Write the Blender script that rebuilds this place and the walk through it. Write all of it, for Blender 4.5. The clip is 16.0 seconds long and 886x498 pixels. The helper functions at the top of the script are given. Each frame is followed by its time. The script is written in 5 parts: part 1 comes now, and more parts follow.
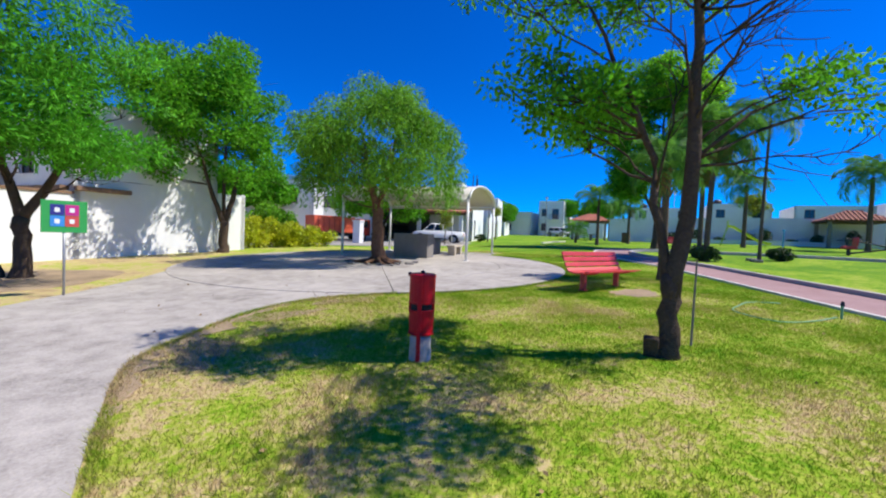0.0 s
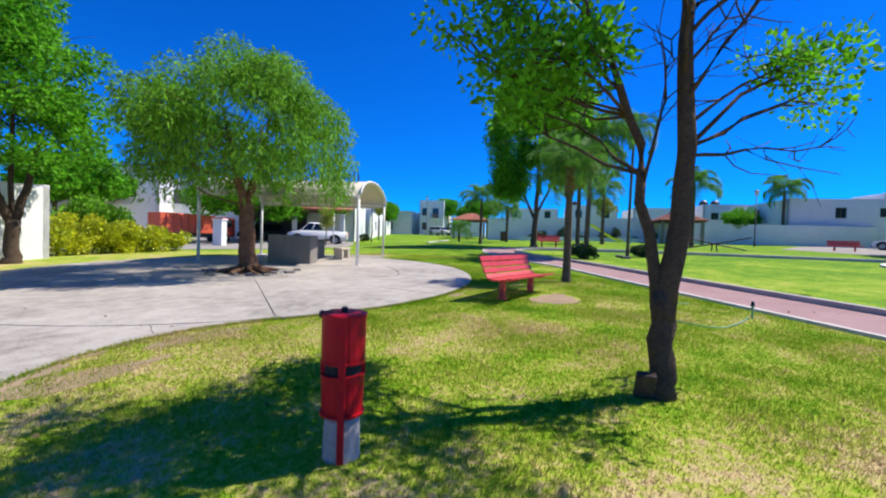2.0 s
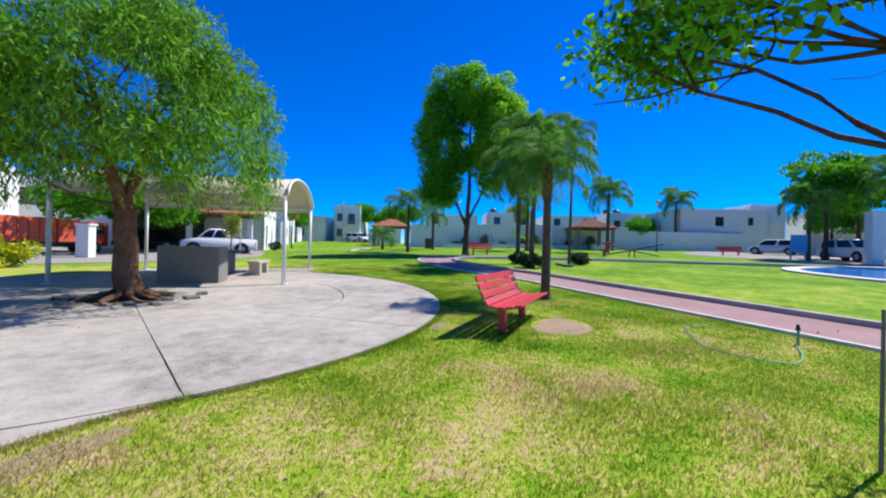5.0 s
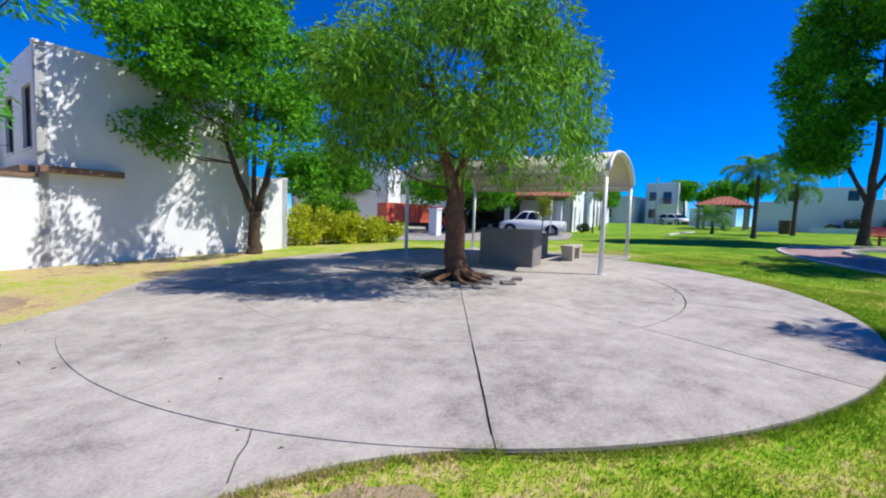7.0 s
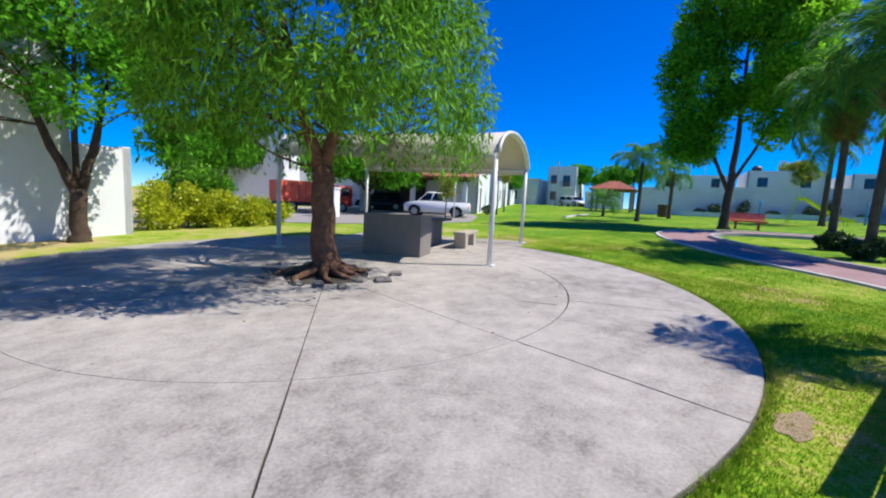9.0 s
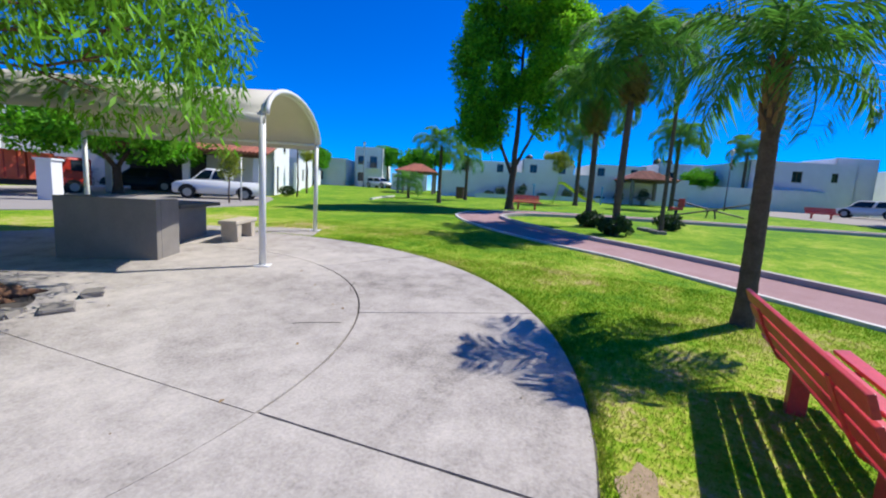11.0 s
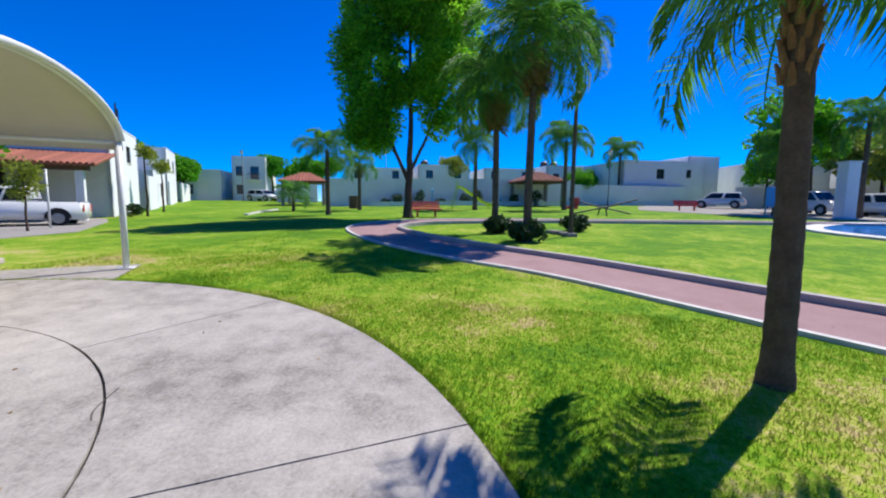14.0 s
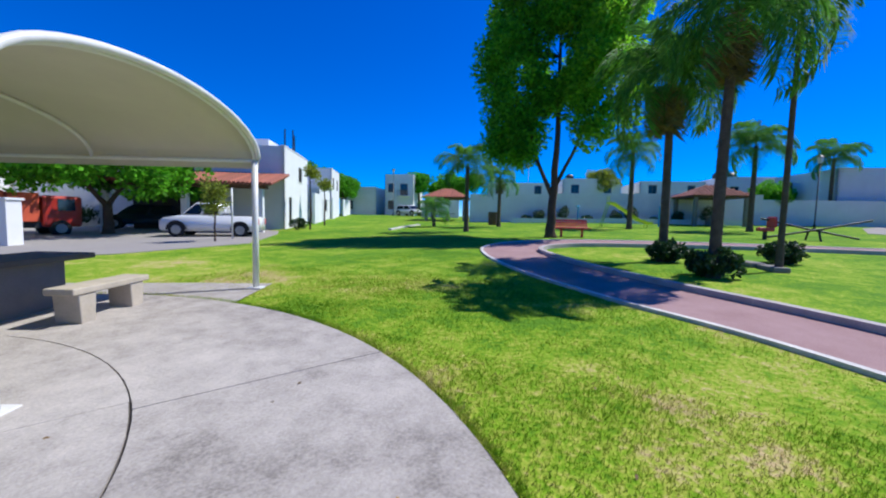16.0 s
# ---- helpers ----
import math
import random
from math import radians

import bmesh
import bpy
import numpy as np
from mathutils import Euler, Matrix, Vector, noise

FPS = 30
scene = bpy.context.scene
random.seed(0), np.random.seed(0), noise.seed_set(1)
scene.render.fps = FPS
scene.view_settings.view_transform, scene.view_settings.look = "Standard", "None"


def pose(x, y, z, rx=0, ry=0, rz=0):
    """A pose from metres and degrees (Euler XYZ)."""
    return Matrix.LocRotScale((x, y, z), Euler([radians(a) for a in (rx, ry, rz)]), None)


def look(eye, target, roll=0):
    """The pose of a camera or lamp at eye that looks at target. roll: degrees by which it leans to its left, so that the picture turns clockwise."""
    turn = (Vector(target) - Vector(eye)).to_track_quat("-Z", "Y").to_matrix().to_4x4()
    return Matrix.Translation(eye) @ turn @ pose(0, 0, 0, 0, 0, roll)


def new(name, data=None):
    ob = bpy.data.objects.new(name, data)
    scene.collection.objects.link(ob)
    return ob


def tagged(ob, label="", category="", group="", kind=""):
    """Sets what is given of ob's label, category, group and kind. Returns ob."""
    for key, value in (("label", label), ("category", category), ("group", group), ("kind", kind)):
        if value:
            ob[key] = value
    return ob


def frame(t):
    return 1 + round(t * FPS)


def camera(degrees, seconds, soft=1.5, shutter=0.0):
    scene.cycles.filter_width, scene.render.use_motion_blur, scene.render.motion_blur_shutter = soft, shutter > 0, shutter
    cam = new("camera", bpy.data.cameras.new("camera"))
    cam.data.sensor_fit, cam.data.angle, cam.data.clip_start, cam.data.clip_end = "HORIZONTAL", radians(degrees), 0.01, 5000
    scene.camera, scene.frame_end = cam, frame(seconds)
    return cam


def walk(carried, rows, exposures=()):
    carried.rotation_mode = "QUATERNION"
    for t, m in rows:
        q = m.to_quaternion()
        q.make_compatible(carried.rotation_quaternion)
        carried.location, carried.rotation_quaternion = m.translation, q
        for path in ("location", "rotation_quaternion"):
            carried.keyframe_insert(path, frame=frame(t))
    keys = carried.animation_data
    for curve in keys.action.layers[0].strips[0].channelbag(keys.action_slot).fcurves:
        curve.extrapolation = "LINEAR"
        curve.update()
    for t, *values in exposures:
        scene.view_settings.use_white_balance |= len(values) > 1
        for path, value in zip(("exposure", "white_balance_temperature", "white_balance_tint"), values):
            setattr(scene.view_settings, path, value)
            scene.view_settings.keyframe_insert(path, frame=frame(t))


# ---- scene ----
cam = camera(94.0, 16.0, soft=2.1)
METRES, EYE, TILT, LEAN, TURN = 13.6, 1.5, 0.0, 0.0, -38.4
ROWS = [
    (0.0, 0.0, 0.0, 0.0, 0.08, -1.96, -2.37),
    (0.5, -0.008, 0.0315, 0.0026, -3.74, -2.38, -2.22),
    (1.0, -0.0186, 0.064, 0.002, -8.24, -2.45, -2.09),
    (1.5, -0.0229, 0.0982, 0.0012, -12.81, -2.15, -1.99),
    (2.0, -0.0279, 0.1286, 0.0052, -16.73, -1.51, -1.86),
    (2.5, -0.0376, 0.1585, 0.0065, -19.67, -0.97, -1.71),
    (3.0, -0.041, 0.1908, 0.0062, -21.78, -0.72, -1.54),
    (5.5, -0.0591, 0.3459, 0.0126, -29.43, -0.28, -1.56),
    (6.0, -0.0606, 0.3833, 0.0104, -17.31, -1.5, -1.93),
    (6.5, -0.0641, 0.4166, 0.0107, -2.33, -3.15, -2.27),
    (7.0, -0.063, 0.4436, 0.0149, 11.41, -4.18, -2.03),
    (7.5, -0.0527, 0.4665, 0.0237, 20.96, -4.51, -1.61),
    (8.0, -0.042, 0.4889, 0.0221, 17.0, -5.65, -1.63),
    (8.5, -0.0333, 0.5155, 0.0267, 7.67, -6.18, -2.08),
    (9.0, -0.0164, 0.5392, 0.0272, -0.35, -6.61, -2.85),
]
LATE = [
    (11.5, (6.392, 6.803, 1.899), (8.279, 7.408, 1.632), 2.8),
    (12, (6.781, 6.911, 1.894), (8.735, 7.247, 1.635), 2.1),
    (12.5, (7.176, 6.982, 1.904), (9.155, 7.124, 1.65), 1.5),
    (13, (7.603, 7.091, 1.935), (9.584, 7.191, 1.682), 1.0),
    (13.5, (8.083, 7.166, 1.933), (10.055, 7.394, 1.689), 0.8),
    (14, (8.46, 7.357, 1.908), (10.408, 7.756, 1.691), 0.6),
    (14.5, (8.843, 7.46, 1.989), (10.745, 8.047, 1.791), 0.7),
    (15, (9.289, 7.584, 2.019), (11.131, 8.342, 1.841), 0.8),
    (15.5, (9.669, 7.725, 1.995), (11.444, 8.633, 1.836), 1.0),
    (16, (10.042, 7.897, 2.032), (11.755, 8.917, 1.876), 1.3),
]
early = [(t, pose(0, 0, EYE, TILT, LEAN, TURN) @ pose(METRES * x, METRES * y, METRES * z, 90 + pitch, roll, yaw)) for t, x, y, z, yaw, pitch, roll in ROWS]
walk(cam, early + [(t, look(eye, target, roll)) for t, eye, target, roll in LATE], [(0, .32, 6550, 10), (2.5, .42, 6700, 10), (5.5, .36, 6400, 10), (7, .27, 6350, 10), (7.6, .2, 6350, 10), (9, .27, 6400, 10), (11.5, .28, 6350, 10), (13.5, .26, 6400, 10), (16, .12, 6000, 10)])

# ---- light ----
SUN_EL, SUN_AZ = radians(52), math.atan2(0.80, -0.60)
world = bpy.data.worlds.new("world")
scene.world = world
world.use_nodes = True
wn = world.node_tree
sky = wn.nodes.new("ShaderNodeTexSky")
sky.sky_type, sky.sun_disc, sky.sun_elevation, sky.sun_rotation = "NISHITA", False, SUN_EL, SUN_AZ
sky.air_density, sky.dust_density, sky.ozone_density, sky.altitude = 1.0, 0.1, 4.0, 1900
deep = wn.nodes.new("ShaderNodeHueSaturation")
deep.inputs["Saturation"].default_value = 1.75
deep.inputs["Hue"].default_value = 0.5215
way, lift = wn.nodes.new("ShaderNodeTexCoord"), wn.nodes.new("ShaderNodeMapping")
lift.inputs["Location"].default_value, lift.inputs["Scale"].default_value = (0, 0, 0.045), (1, 1, 0.955)
wn.links.new(way.outputs["Generated"], lift.inputs["Vector"])
wn.links.new(lift.outputs[0], sky.inputs["Vector"])
wn.links.new(sky.outputs[0], deep.inputs["Color"])
wn.links.new(deep.outputs[0], wn.nodes["Background"].inputs["Color"])
wn.nodes["Background"].inputs["Strength"].default_value = 0.158
sun = new("sun", bpy.data.lights.new("sun", "SUN"))
sun.data.energy, sun.data.angle, sun.data.color = 5.0, radians(0.55), (1.0, 0.96, 0.88)
sun.matrix_world = look((0, 0, 40), (-math.sin(SUN_AZ) * math.cos(SUN_EL), -math.cos(SUN_AZ) * math.cos(SUN_EL), 40 - math.sin(SUN_EL)))

# ---- ground shape ----


def clamp(v, a, b):
    return min(max(v, a), b)


def gz(x, y):
    """Height of the ground: the park rises gently away from the start, and dips to the side street."""
    return 0.008 + 0.033 * clamp(x, -10, 62) + 0.009 * clamp(y, -30, 40) - 0.02 * clamp(y - 16, 0, 14) * clamp((x - 8) / 8, 0, 1)


# ---- materials ----
def mat(name, base, rough=0.7, metal=0.0, var=0.12, scale=3.0, fine=40.0, bump=0.15, dist=0.01, second=None, mix=0.5, spec=0.5, island=0.0, leaf=0.0, piece=0.0):
    """A procedural surface: base colour varied by broad stains and fine grain, with fine relief."""
    m = bpy.data.materials.new(name)
    m.use_nodes = True
    t = m.node_tree
    n, l = t.nodes, t.links
    b = n["Principled BSDF"]
    b.inputs["Roughness"].default_value, b.inputs["Metallic"].default_value = rough, metal
    b.inputs["Specular IOR Level"].default_value = spec
    co = n.new("ShaderNodeTexCoord").outputs["Object"]
    broad, grain = n.new("ShaderNodeTexNoise"), n.new("ShaderNodeTexNoise")
    broad.inputs["Scale"].default_value, broad.inputs["Detail"].default_value = scale, 8
    broad.inputs["Roughness"].default_value = 0.68
    grain.inputs["Scale"].default_value, grain.inputs["Detail"].default_value = fine, 3
    l.new(co, broad.inputs["Vector"])
    l.new(co, grain.inputs["Vector"])
    two = second or tuple(c * (1 - 2.2 * var) for c in base)
    ramp = n.new("ShaderNodeValToRGB")
    ramp.color_ramp.elements[0].position, ramp.color_ramp.elements[1].position = 0.5 - 0.22, 0.5 + 0.22
    ramp.color_ramp.elements[0].color, ramp.color_ramp.elements[1].color = (*two, 1), (*base, 1)
    l.new(broad.outputs["Fac"], ramp.inputs["Fac"])
    hsv = n.new("ShaderNodeHueSaturation")
    l.new(ramp.outputs["Color"], hsv.inputs["Color"])
    val = n.new("ShaderNodeMapRange")
    val.inputs["To Min"].default_value, val.inputs["To Max"].default_value = 1 - 1.6 * var, 1 + 1.6 * var
    l.new(grain.outputs["Fac"], val.inputs["Value"])
    last = val.outputs["Result"]
    if island or piece:
        rnd = n.new("ShaderNodeNewGeometry").outputs["Random Per Island"] if island else n.new("ShaderNodeObjectInfo").outputs["Random"]
        r2 = n.new("ShaderNodeMapRange")
        k = island or piece
        r2.inputs["To Min"].default_value, r2.inputs["To Max"].default_value = 1 - k, 1 + k
        l.new(rnd, r2.inputs["Value"])
        mul = n.new("ShaderNodeMath")
        mul.operation = "MULTIPLY"
        l.new(last, mul.inputs[0])
        l.new(r2.outputs["Result"], mul.inputs[1])
        last = mul.outputs[0]
    l.new(last, hsv.inputs["Value"])
    l.new(hsv.outputs["Color"], b.inputs["Base Color"])
    if bump:
        bp = n.new("ShaderNodeBump")
        bp.inputs["Strength"].default_value, bp.inputs["Distance"].default_value = bump, dist
        l.new(grain.outputs["Fac"], bp.inputs["Height"])
        l.new(bp.outputs["Normal"], b.inputs["Normal"])
    if leaf:
        tr = n.new("ShaderNodeBsdfTranslucent")
        l.new(hsv.outputs["Color"], tr.inputs["Color"])
        mx = n.new("ShaderNodeMixShader")
        mx.inputs[0].default_value = leaf
        l.new(b.outputs[0], mx.inputs[1])
        l.new(tr.outputs[0], mx.inputs[2])
        l.new(mx.outputs[0], n["Material Output"].inputs["Surface"])
    return m


DIRT = mat("bare_earth", (0.42, 0.31, 0.20), 0.95, var=0.2, scale=1.5, fine=30, bump=0.5, dist=0.02, spec=0.1)
JOINT = mat("joint_dirt", (0.10, 0.085, 0.07), 0.95, var=0.2, fine=30)
GREY = mat("grey_render", (0.25, 0.225, 0.195), 0.9, var=0.12, scale=2, fine=50, bump=0.3)
BENCHC = mat("cast_concrete", (0.52, 0.45, 0.35), 0.88, var=0.12, scale=3, fine=60, bump=0.3)
DARKTOP = mat("dark_tabletop", (0.12, 0.105, 0.09), 0.7, var=0.15, scale=3, fine=60)
PATHM = mat("red_gravel_path", (0.40, 0.265, 0.255), 0.95, var=0.18, scale=1.2, fine=70, bump=0.5, second=(0.31, 0.19, 0.18), spec=0.1)
KERB = mat("painted_kerb", (0.72, 0.68, 0.62), 0.85, var=0.12, scale=1.5, fine=30, bump=0.3, second=(0.5, 0.46, 0.42))
KERBD = mat("weathered_kerb", (0.52, 0.46, 0.43), 0.9, var=0.14, scale=1.5, fine=30, bump=0.3, second=(0.33, 0.28, 0.26))
WHITE = mat("white_wall_paint", (0.80, 0.80, 0.795), 0.85, var=0.03, scale=0.8, fine=30, bump=0.12, second=(0.71, 0.71, 0.705), spec=0.3)
WHITE2 = mat("off_white_wall", (0.80, 0.795, 0.785), 0.85, var=0.05, scale=0.6, fine=25, bump=0.12, second=(0.69, 0.68, 0.665), spec=0.3)
TRIMB = mat("brown_cornice", (0.26, 0.15, 0.09), 0.8, var=0.15, fine=30)
GLASS = mat("dark_window_glass", (0.02, 0.03, 0.045), 0.06, var=0.02, bump=0, spec=0.8)
SHADE_DARK = mat("painted_opening_shade", (0.05, 0.045, 0.045), 0.8, var=0.1)
TILE = mat("terracotta_tiles", (0.36, 0.115, 0.06), 0.8, var=0.15, scale=1.5, fine=20, bump=0.2, second=(0.24, 0.075, 0.045), piece=0.25)
WOODB = mat("brown_timber", (0.13, 0.07, 0.04), 0.75, var=0.2, fine=25)
PIPE = mat("white_painted_steel", (0.78, 0.77, 0.74), 0.4, var=0.04, scale=4, fine=30, bump=0.05, second=(0.66, 0.64, 0.60))
CANVAS = mat("cream_canvas", (0.62, 0.58, 0.48), 0.8, var=0.04, scale=1.2, fine=120, bump=0.1, leaf=0.1)
RED = mat("red_bench_paint", (0.66, 0.05, 0.055), 0.42, var=0.08, scale=5, fine=40, bump=0.1, second=(0.45, 0.03, 0.03))
REDBIN = mat("dark_red_bin_paint", (0.55, 0.004, 0.016), 0.5, var=0.1, scale=5, fine=40, bump=0.08, second=(0.40, 0.004, 0.012), spec=0.25)
BARK = mat("grey_brown_bark", (0.112, 0.079, 0.056), 0.95, var=0.25, scale=5, fine=28, bump=0.9, dist=0.03, second=(0.07, 0.048, 0.035), spec=0.1)
BARKR = mat("reddish_bark", (0.22, 0.12, 0.07), 0.95, var=0.25, scale=5, fine=24, bump=0.9, dist=0.03, second=(0.10, 0.055, 0.035), spec=0.1)
PALMB = mat("palm_trunk", (0.16, 0.12, 0.09), 0.95, var=0.2, scale=4, fine=30, bump=0.6, dist=0.02, second=(0.08, 0.055, 0.04), spec=0.1)
BOOT = mat("palm_boots", (0.33, 0.19, 0.08), 0.95, var=0.25, scale=6, fine=40, bump=0.6, dist=0.02, second=(0.16, 0.085, 0.04))
LEAF_A = mat("ash_leaves", (0.17, 0.47, 0.018), 0.6, var=0.15, scale=0.9, fine=5, bump=0, second=(0.07, 0.27, 0.012), island=0.5, leaf=0.46, spec=0.2)
LEAF_J = mat("jacaranda_leaves", (0.13, 0.44, 0.02), 0.6, var=0.15, scale=0.9, fine=5, bump=0, second=(0.06, 0.27, 0.015), island=0.5, leaf=0.38, spec=0.2)
LEAF_P = mat("pepper_leaves", (0.20, 0.43, 0.022), 0.6, var=0.15, scale=0.8, fine=5, bump=0, second=(0.11, 0.29, 0.018), island=0.5, leaf=0.38, spec=0.2)
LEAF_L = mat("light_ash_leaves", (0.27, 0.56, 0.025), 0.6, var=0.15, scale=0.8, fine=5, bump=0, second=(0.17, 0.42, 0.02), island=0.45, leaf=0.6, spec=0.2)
LEAF_Y = mat("golden_hedge_leaves", (0.66, 0.64, 0.02), 0.5, var=0.15, scale=1.4, fine=6, bump=0, second=(0.32, 0.41, 0.02), island=0.4, leaf=0.45)
LEAF_D = mat("dark_shrub_leaves", (0.035, 0.085, 0.02), 0.5, var=0.15, scale=3, fine=8, bump=0, island=0.4, leaf=0.25)
LEAF_F = mat("palm_fronds", (0.15, 0.36, 0.04), 0.65, var=0.15, scale=2, fine=8, bump=0, second=(0.07, 0.20, 0.03), island=0.4, leaf=0.45)
LEAF_O = mat("olive_leaves", (0.36, 0.40, 0.04), 0.6, var=0.15, scale=0.6, fine=5, bump=0, second=(0.23, 0.29, 0.03), island=0.4, leaf=0.4)
DRYF = mat("dry_fronds", (0.30, 0.21, 0.06), 0.7, var=0.2, bump=0, island=0.3, leaf=0.2)
BLACKM = mat("black_metal", (0.02, 0.02, 0.022), 0.5, var=0.1, fine=20)
STEEL = mat("galvanised_steel", (0.42, 0.42, 0.42), 0.45, 0.7, var=0.1, fine=30)
CARW = mat("white_car_paint", (0.78, 0.78, 0.77), 0.22, var=0.02, bump=0)
CARD = mat("dark_car_paint", (0.03, 0.04, 0.06), 0.22, var=0.03, bump=0)
CARR = mat("red_van_paint", (0.50, 0.035, 0.02), 0.3, var=0.05, bump=0)
ORANGE = mat("orange_red_container", (0.85, 0.15, 0.065), 0.55, var=0.1, scale=2, fine=20, bump=0.1, second=(0.70, 0.105, 0.05))
RUBBER = mat("tyre_rubber", (0.018, 0.018, 0.018), 0.85, var=0.1)
ROAD = mat("street_paving", (0.34, 0.31, 0.275), 0.95, var=0.1, scale=0.8, fine=30, bump=0.3, second=(0.31, 0.28, 0.25), spec=0.2)
GREENP = mat("green_sign_paint", (0.03, 0.33, 0.07), 0.5, var=0.06, fine=20, bump=0.05)
YELLOW = mat("yellow_green_plastic", (0.50, 0.62, 0.03), 0.4, var=0.05, bump=0)
HOSE = mat("green_hose", (0.16, 0.40, 0.22), 0.5, var=0.1, bump=0)
TURQ = mat("turquoise_plastic", (0.06, 0.32, 0.62), 0.5, var=0.06, bump=0)
SIGNC = [mat("sign_panel_" + k, c, 0.5, var=0.05, bump=0) for k, c in (("navy", (0.03, 0.03, 0.22)), ("magenta", (0.50, 0.02, 0.22)), ("blue", (0.04, 0.25, 0.62)), ("red", (0.55, 0.08, 0.07)))]
LAMPG = mat("lamp_glass", (0.6, 0.58, 0.52), 0.3, var=0.03, bump=0)
WATER = mat("pool_water", (0.012, 0.20, 0.62), 0.12, var=0.06, scale=0.5, fine=3, bump=0.25, dist=0.03, spec=0.6)



def lawn_material(blade=False):
    """Mown lawn: lush and dry patches, mottling and blades at three sizes."""
    m = bpy.data.materials.new("grass_blades" if blade else "lawn")
    m.use_nodes = True
    n, l = m.node_tree.nodes, m.node_tree.links
    b = n["Principled BSDF"]
    b.inputs["Roughness"].default_value, b.inputs["Specular IOR Level"].default_value = 0.95, 0.1
    co = n.new("ShaderNodeTexCoord").outputs["Object"]
    tex = []
    for sc, det in ((0.35, 4), (2.2, 5), (16, 4), (110, 2)):
        t = n.new("ShaderNodeTexNoise")
        t.inputs["Scale"].default_value, t.inputs["Detail"].default_value, t.inputs["Roughness"].default_value = sc, det, 0.62
        l.new(co, t.inputs["Vector"])
        tex.append(t.outputs["Fac"])
    mixed = None
    for t, k in zip(tex[:3], (0.9, 0.75, 0.85)):
        ma = n.new("ShaderNodeMath")
        ma.operation = "MULTIPLY_ADD"
        l.new(t, ma.inputs[0])
        ma.inputs[1].default_value = k
        if mixed:
            l.new(mixed, ma.inputs[2])
        else:
            ma.inputs[2].default_value = -0.75
        mixed = ma.outputs[0]
    # drier by the start, greener towards the pool
    xyz, wet, ad = n.new("ShaderNodeSeparateXYZ"), n.new("ShaderNodeMapRange"), n.new("ShaderNodeMath")
    l.new(co, xyz.inputs[0])
    l.new(xyz.outputs["X"], wet.inputs["Value"])
    for k, v in (("From Min", 2.0), ("From Max", 15.0), ("To Min", 0.09), ("To Max", -0.03)):
        wet.inputs[k].default_value = v
    l.new(mixed, ad.inputs[0])
    l.new(wet.outputs["Result"], ad.inputs[1])
    # parched strip between the walk and the white wall
    lean, parch, ad2 = n.new("ShaderNodeMath"), n.new("ShaderNodeMapRange"), n.new("ShaderNodeMath")
    lean.operation = "MULTIPLY_ADD"
    l.new(xyz.outputs["Y"], lean.inputs[0])
    lean.inputs[1].default_value = -0.4
    l.new(xyz.outputs["X"], lean.inputs[2])
    l.new(lean.outputs[0], parch.inputs["Value"])
    for k, v in (("From Min", -4.6), ("From Max", -2.3), ("To Min", 0.15), ("To Max", 0.0)):
        parch.inputs[k].default_value = v
    l.new(ad.outputs[0], ad2.inputs[0])
    l.new(parch.outputs["Result"], ad2.inputs[1])
    # greener, darker lawn colour out towards the pool and the playground
    far_x, ad3 = n.new("ShaderNodeMapRange"), n.new("ShaderNodeMath")
    l.new(xyz.outputs["X"], far_x.inputs["Value"])
    for k, v in (("From Min", 15.0), ("From Max", 24.0), ("To Min", 0.0), ("To Max", -0.13)):
        far_x.inputs[k].default_value = v
    l.new(ad2.outputs[0], ad3.inputs[0])
    l.new(far_x.outputs["Result"], ad3.inputs[1])
    # trodden, dusty turf beside the bend of the walk
    off, dust, ad4 = n.new("ShaderNodeVectorMath"), n.new("ShaderNodeMapRange"), n.new("ShaderNodeMath")
    off.operation, off.inputs[1].default_value = "DISTANCE", (0.5, 5.1, 0.1)
    l.new(co, off.inputs[0])
    l.new(off.outputs["Value"], dust.inputs["Value"])
    for k, v in (("From Min", 0.4), ("From Max", 1.6), ("To Min", 0.12), ("To Max", 0.0)):
        dust.inputs[k].default_value = v
    l.new(ad3.outputs[0], ad4.inputs[0])
    l.new(dust.outputs["Result"], ad4.inputs[1])
    mixed = ad4.outputs[0]
    ramp = n.new("ShaderNodeValToRGB")
    e = ramp.color_ramp.elements
    e[0].position, e[0].color = 0.25, (0.09, 0.21, 0.012, 1)
    e[1].position, e[1].color = 0.75, (0.50, 0.385, 0.19, 1)
    for p, c in ((0.42, (0.185, 0.315, 0.013, 1)), (0.58, (0.335, 0.375, 0.052, 1)), (0.95, (0.30, 0.21, 0.12, 1))):
        q = e.new(p)
        q.color = c
    l.new(mixed, ramp.inputs["Fac"])
    val = n.new("ShaderNodeMapRange")
    val.inputs["To Min"].default_value, val.inputs["To Max"].default_value = 0.66, 1.42
    l.new(tex[3], val.inputs["Value"])
    hsv = n.new("ShaderNodeHueSaturation")
    l.new(ramp.outputs["Color"], hsv.inputs["Color"])
    l.new(val.outputs["Result"], hsv.inputs["Value"])
    l.new(hsv.outputs["Color"], b.inputs["Base Color"])
    if blade:
        tr, mx = n.new("ShaderNodeBsdfTranslucent"), n.new("ShaderNodeMixShader")
        mx.inputs[0].default_value = 0.4
        l.new(hsv.outputs["Color"], tr.inputs["Color"])
        l.new(b.outputs[0], mx.inputs[1])
        l.new(tr.outputs[0], mx.inputs[2])
        l.new(mx.outputs[0], n["Material Output"].inputs["Surface"])
        return m
    bp = n.new("ShaderNodeBump")
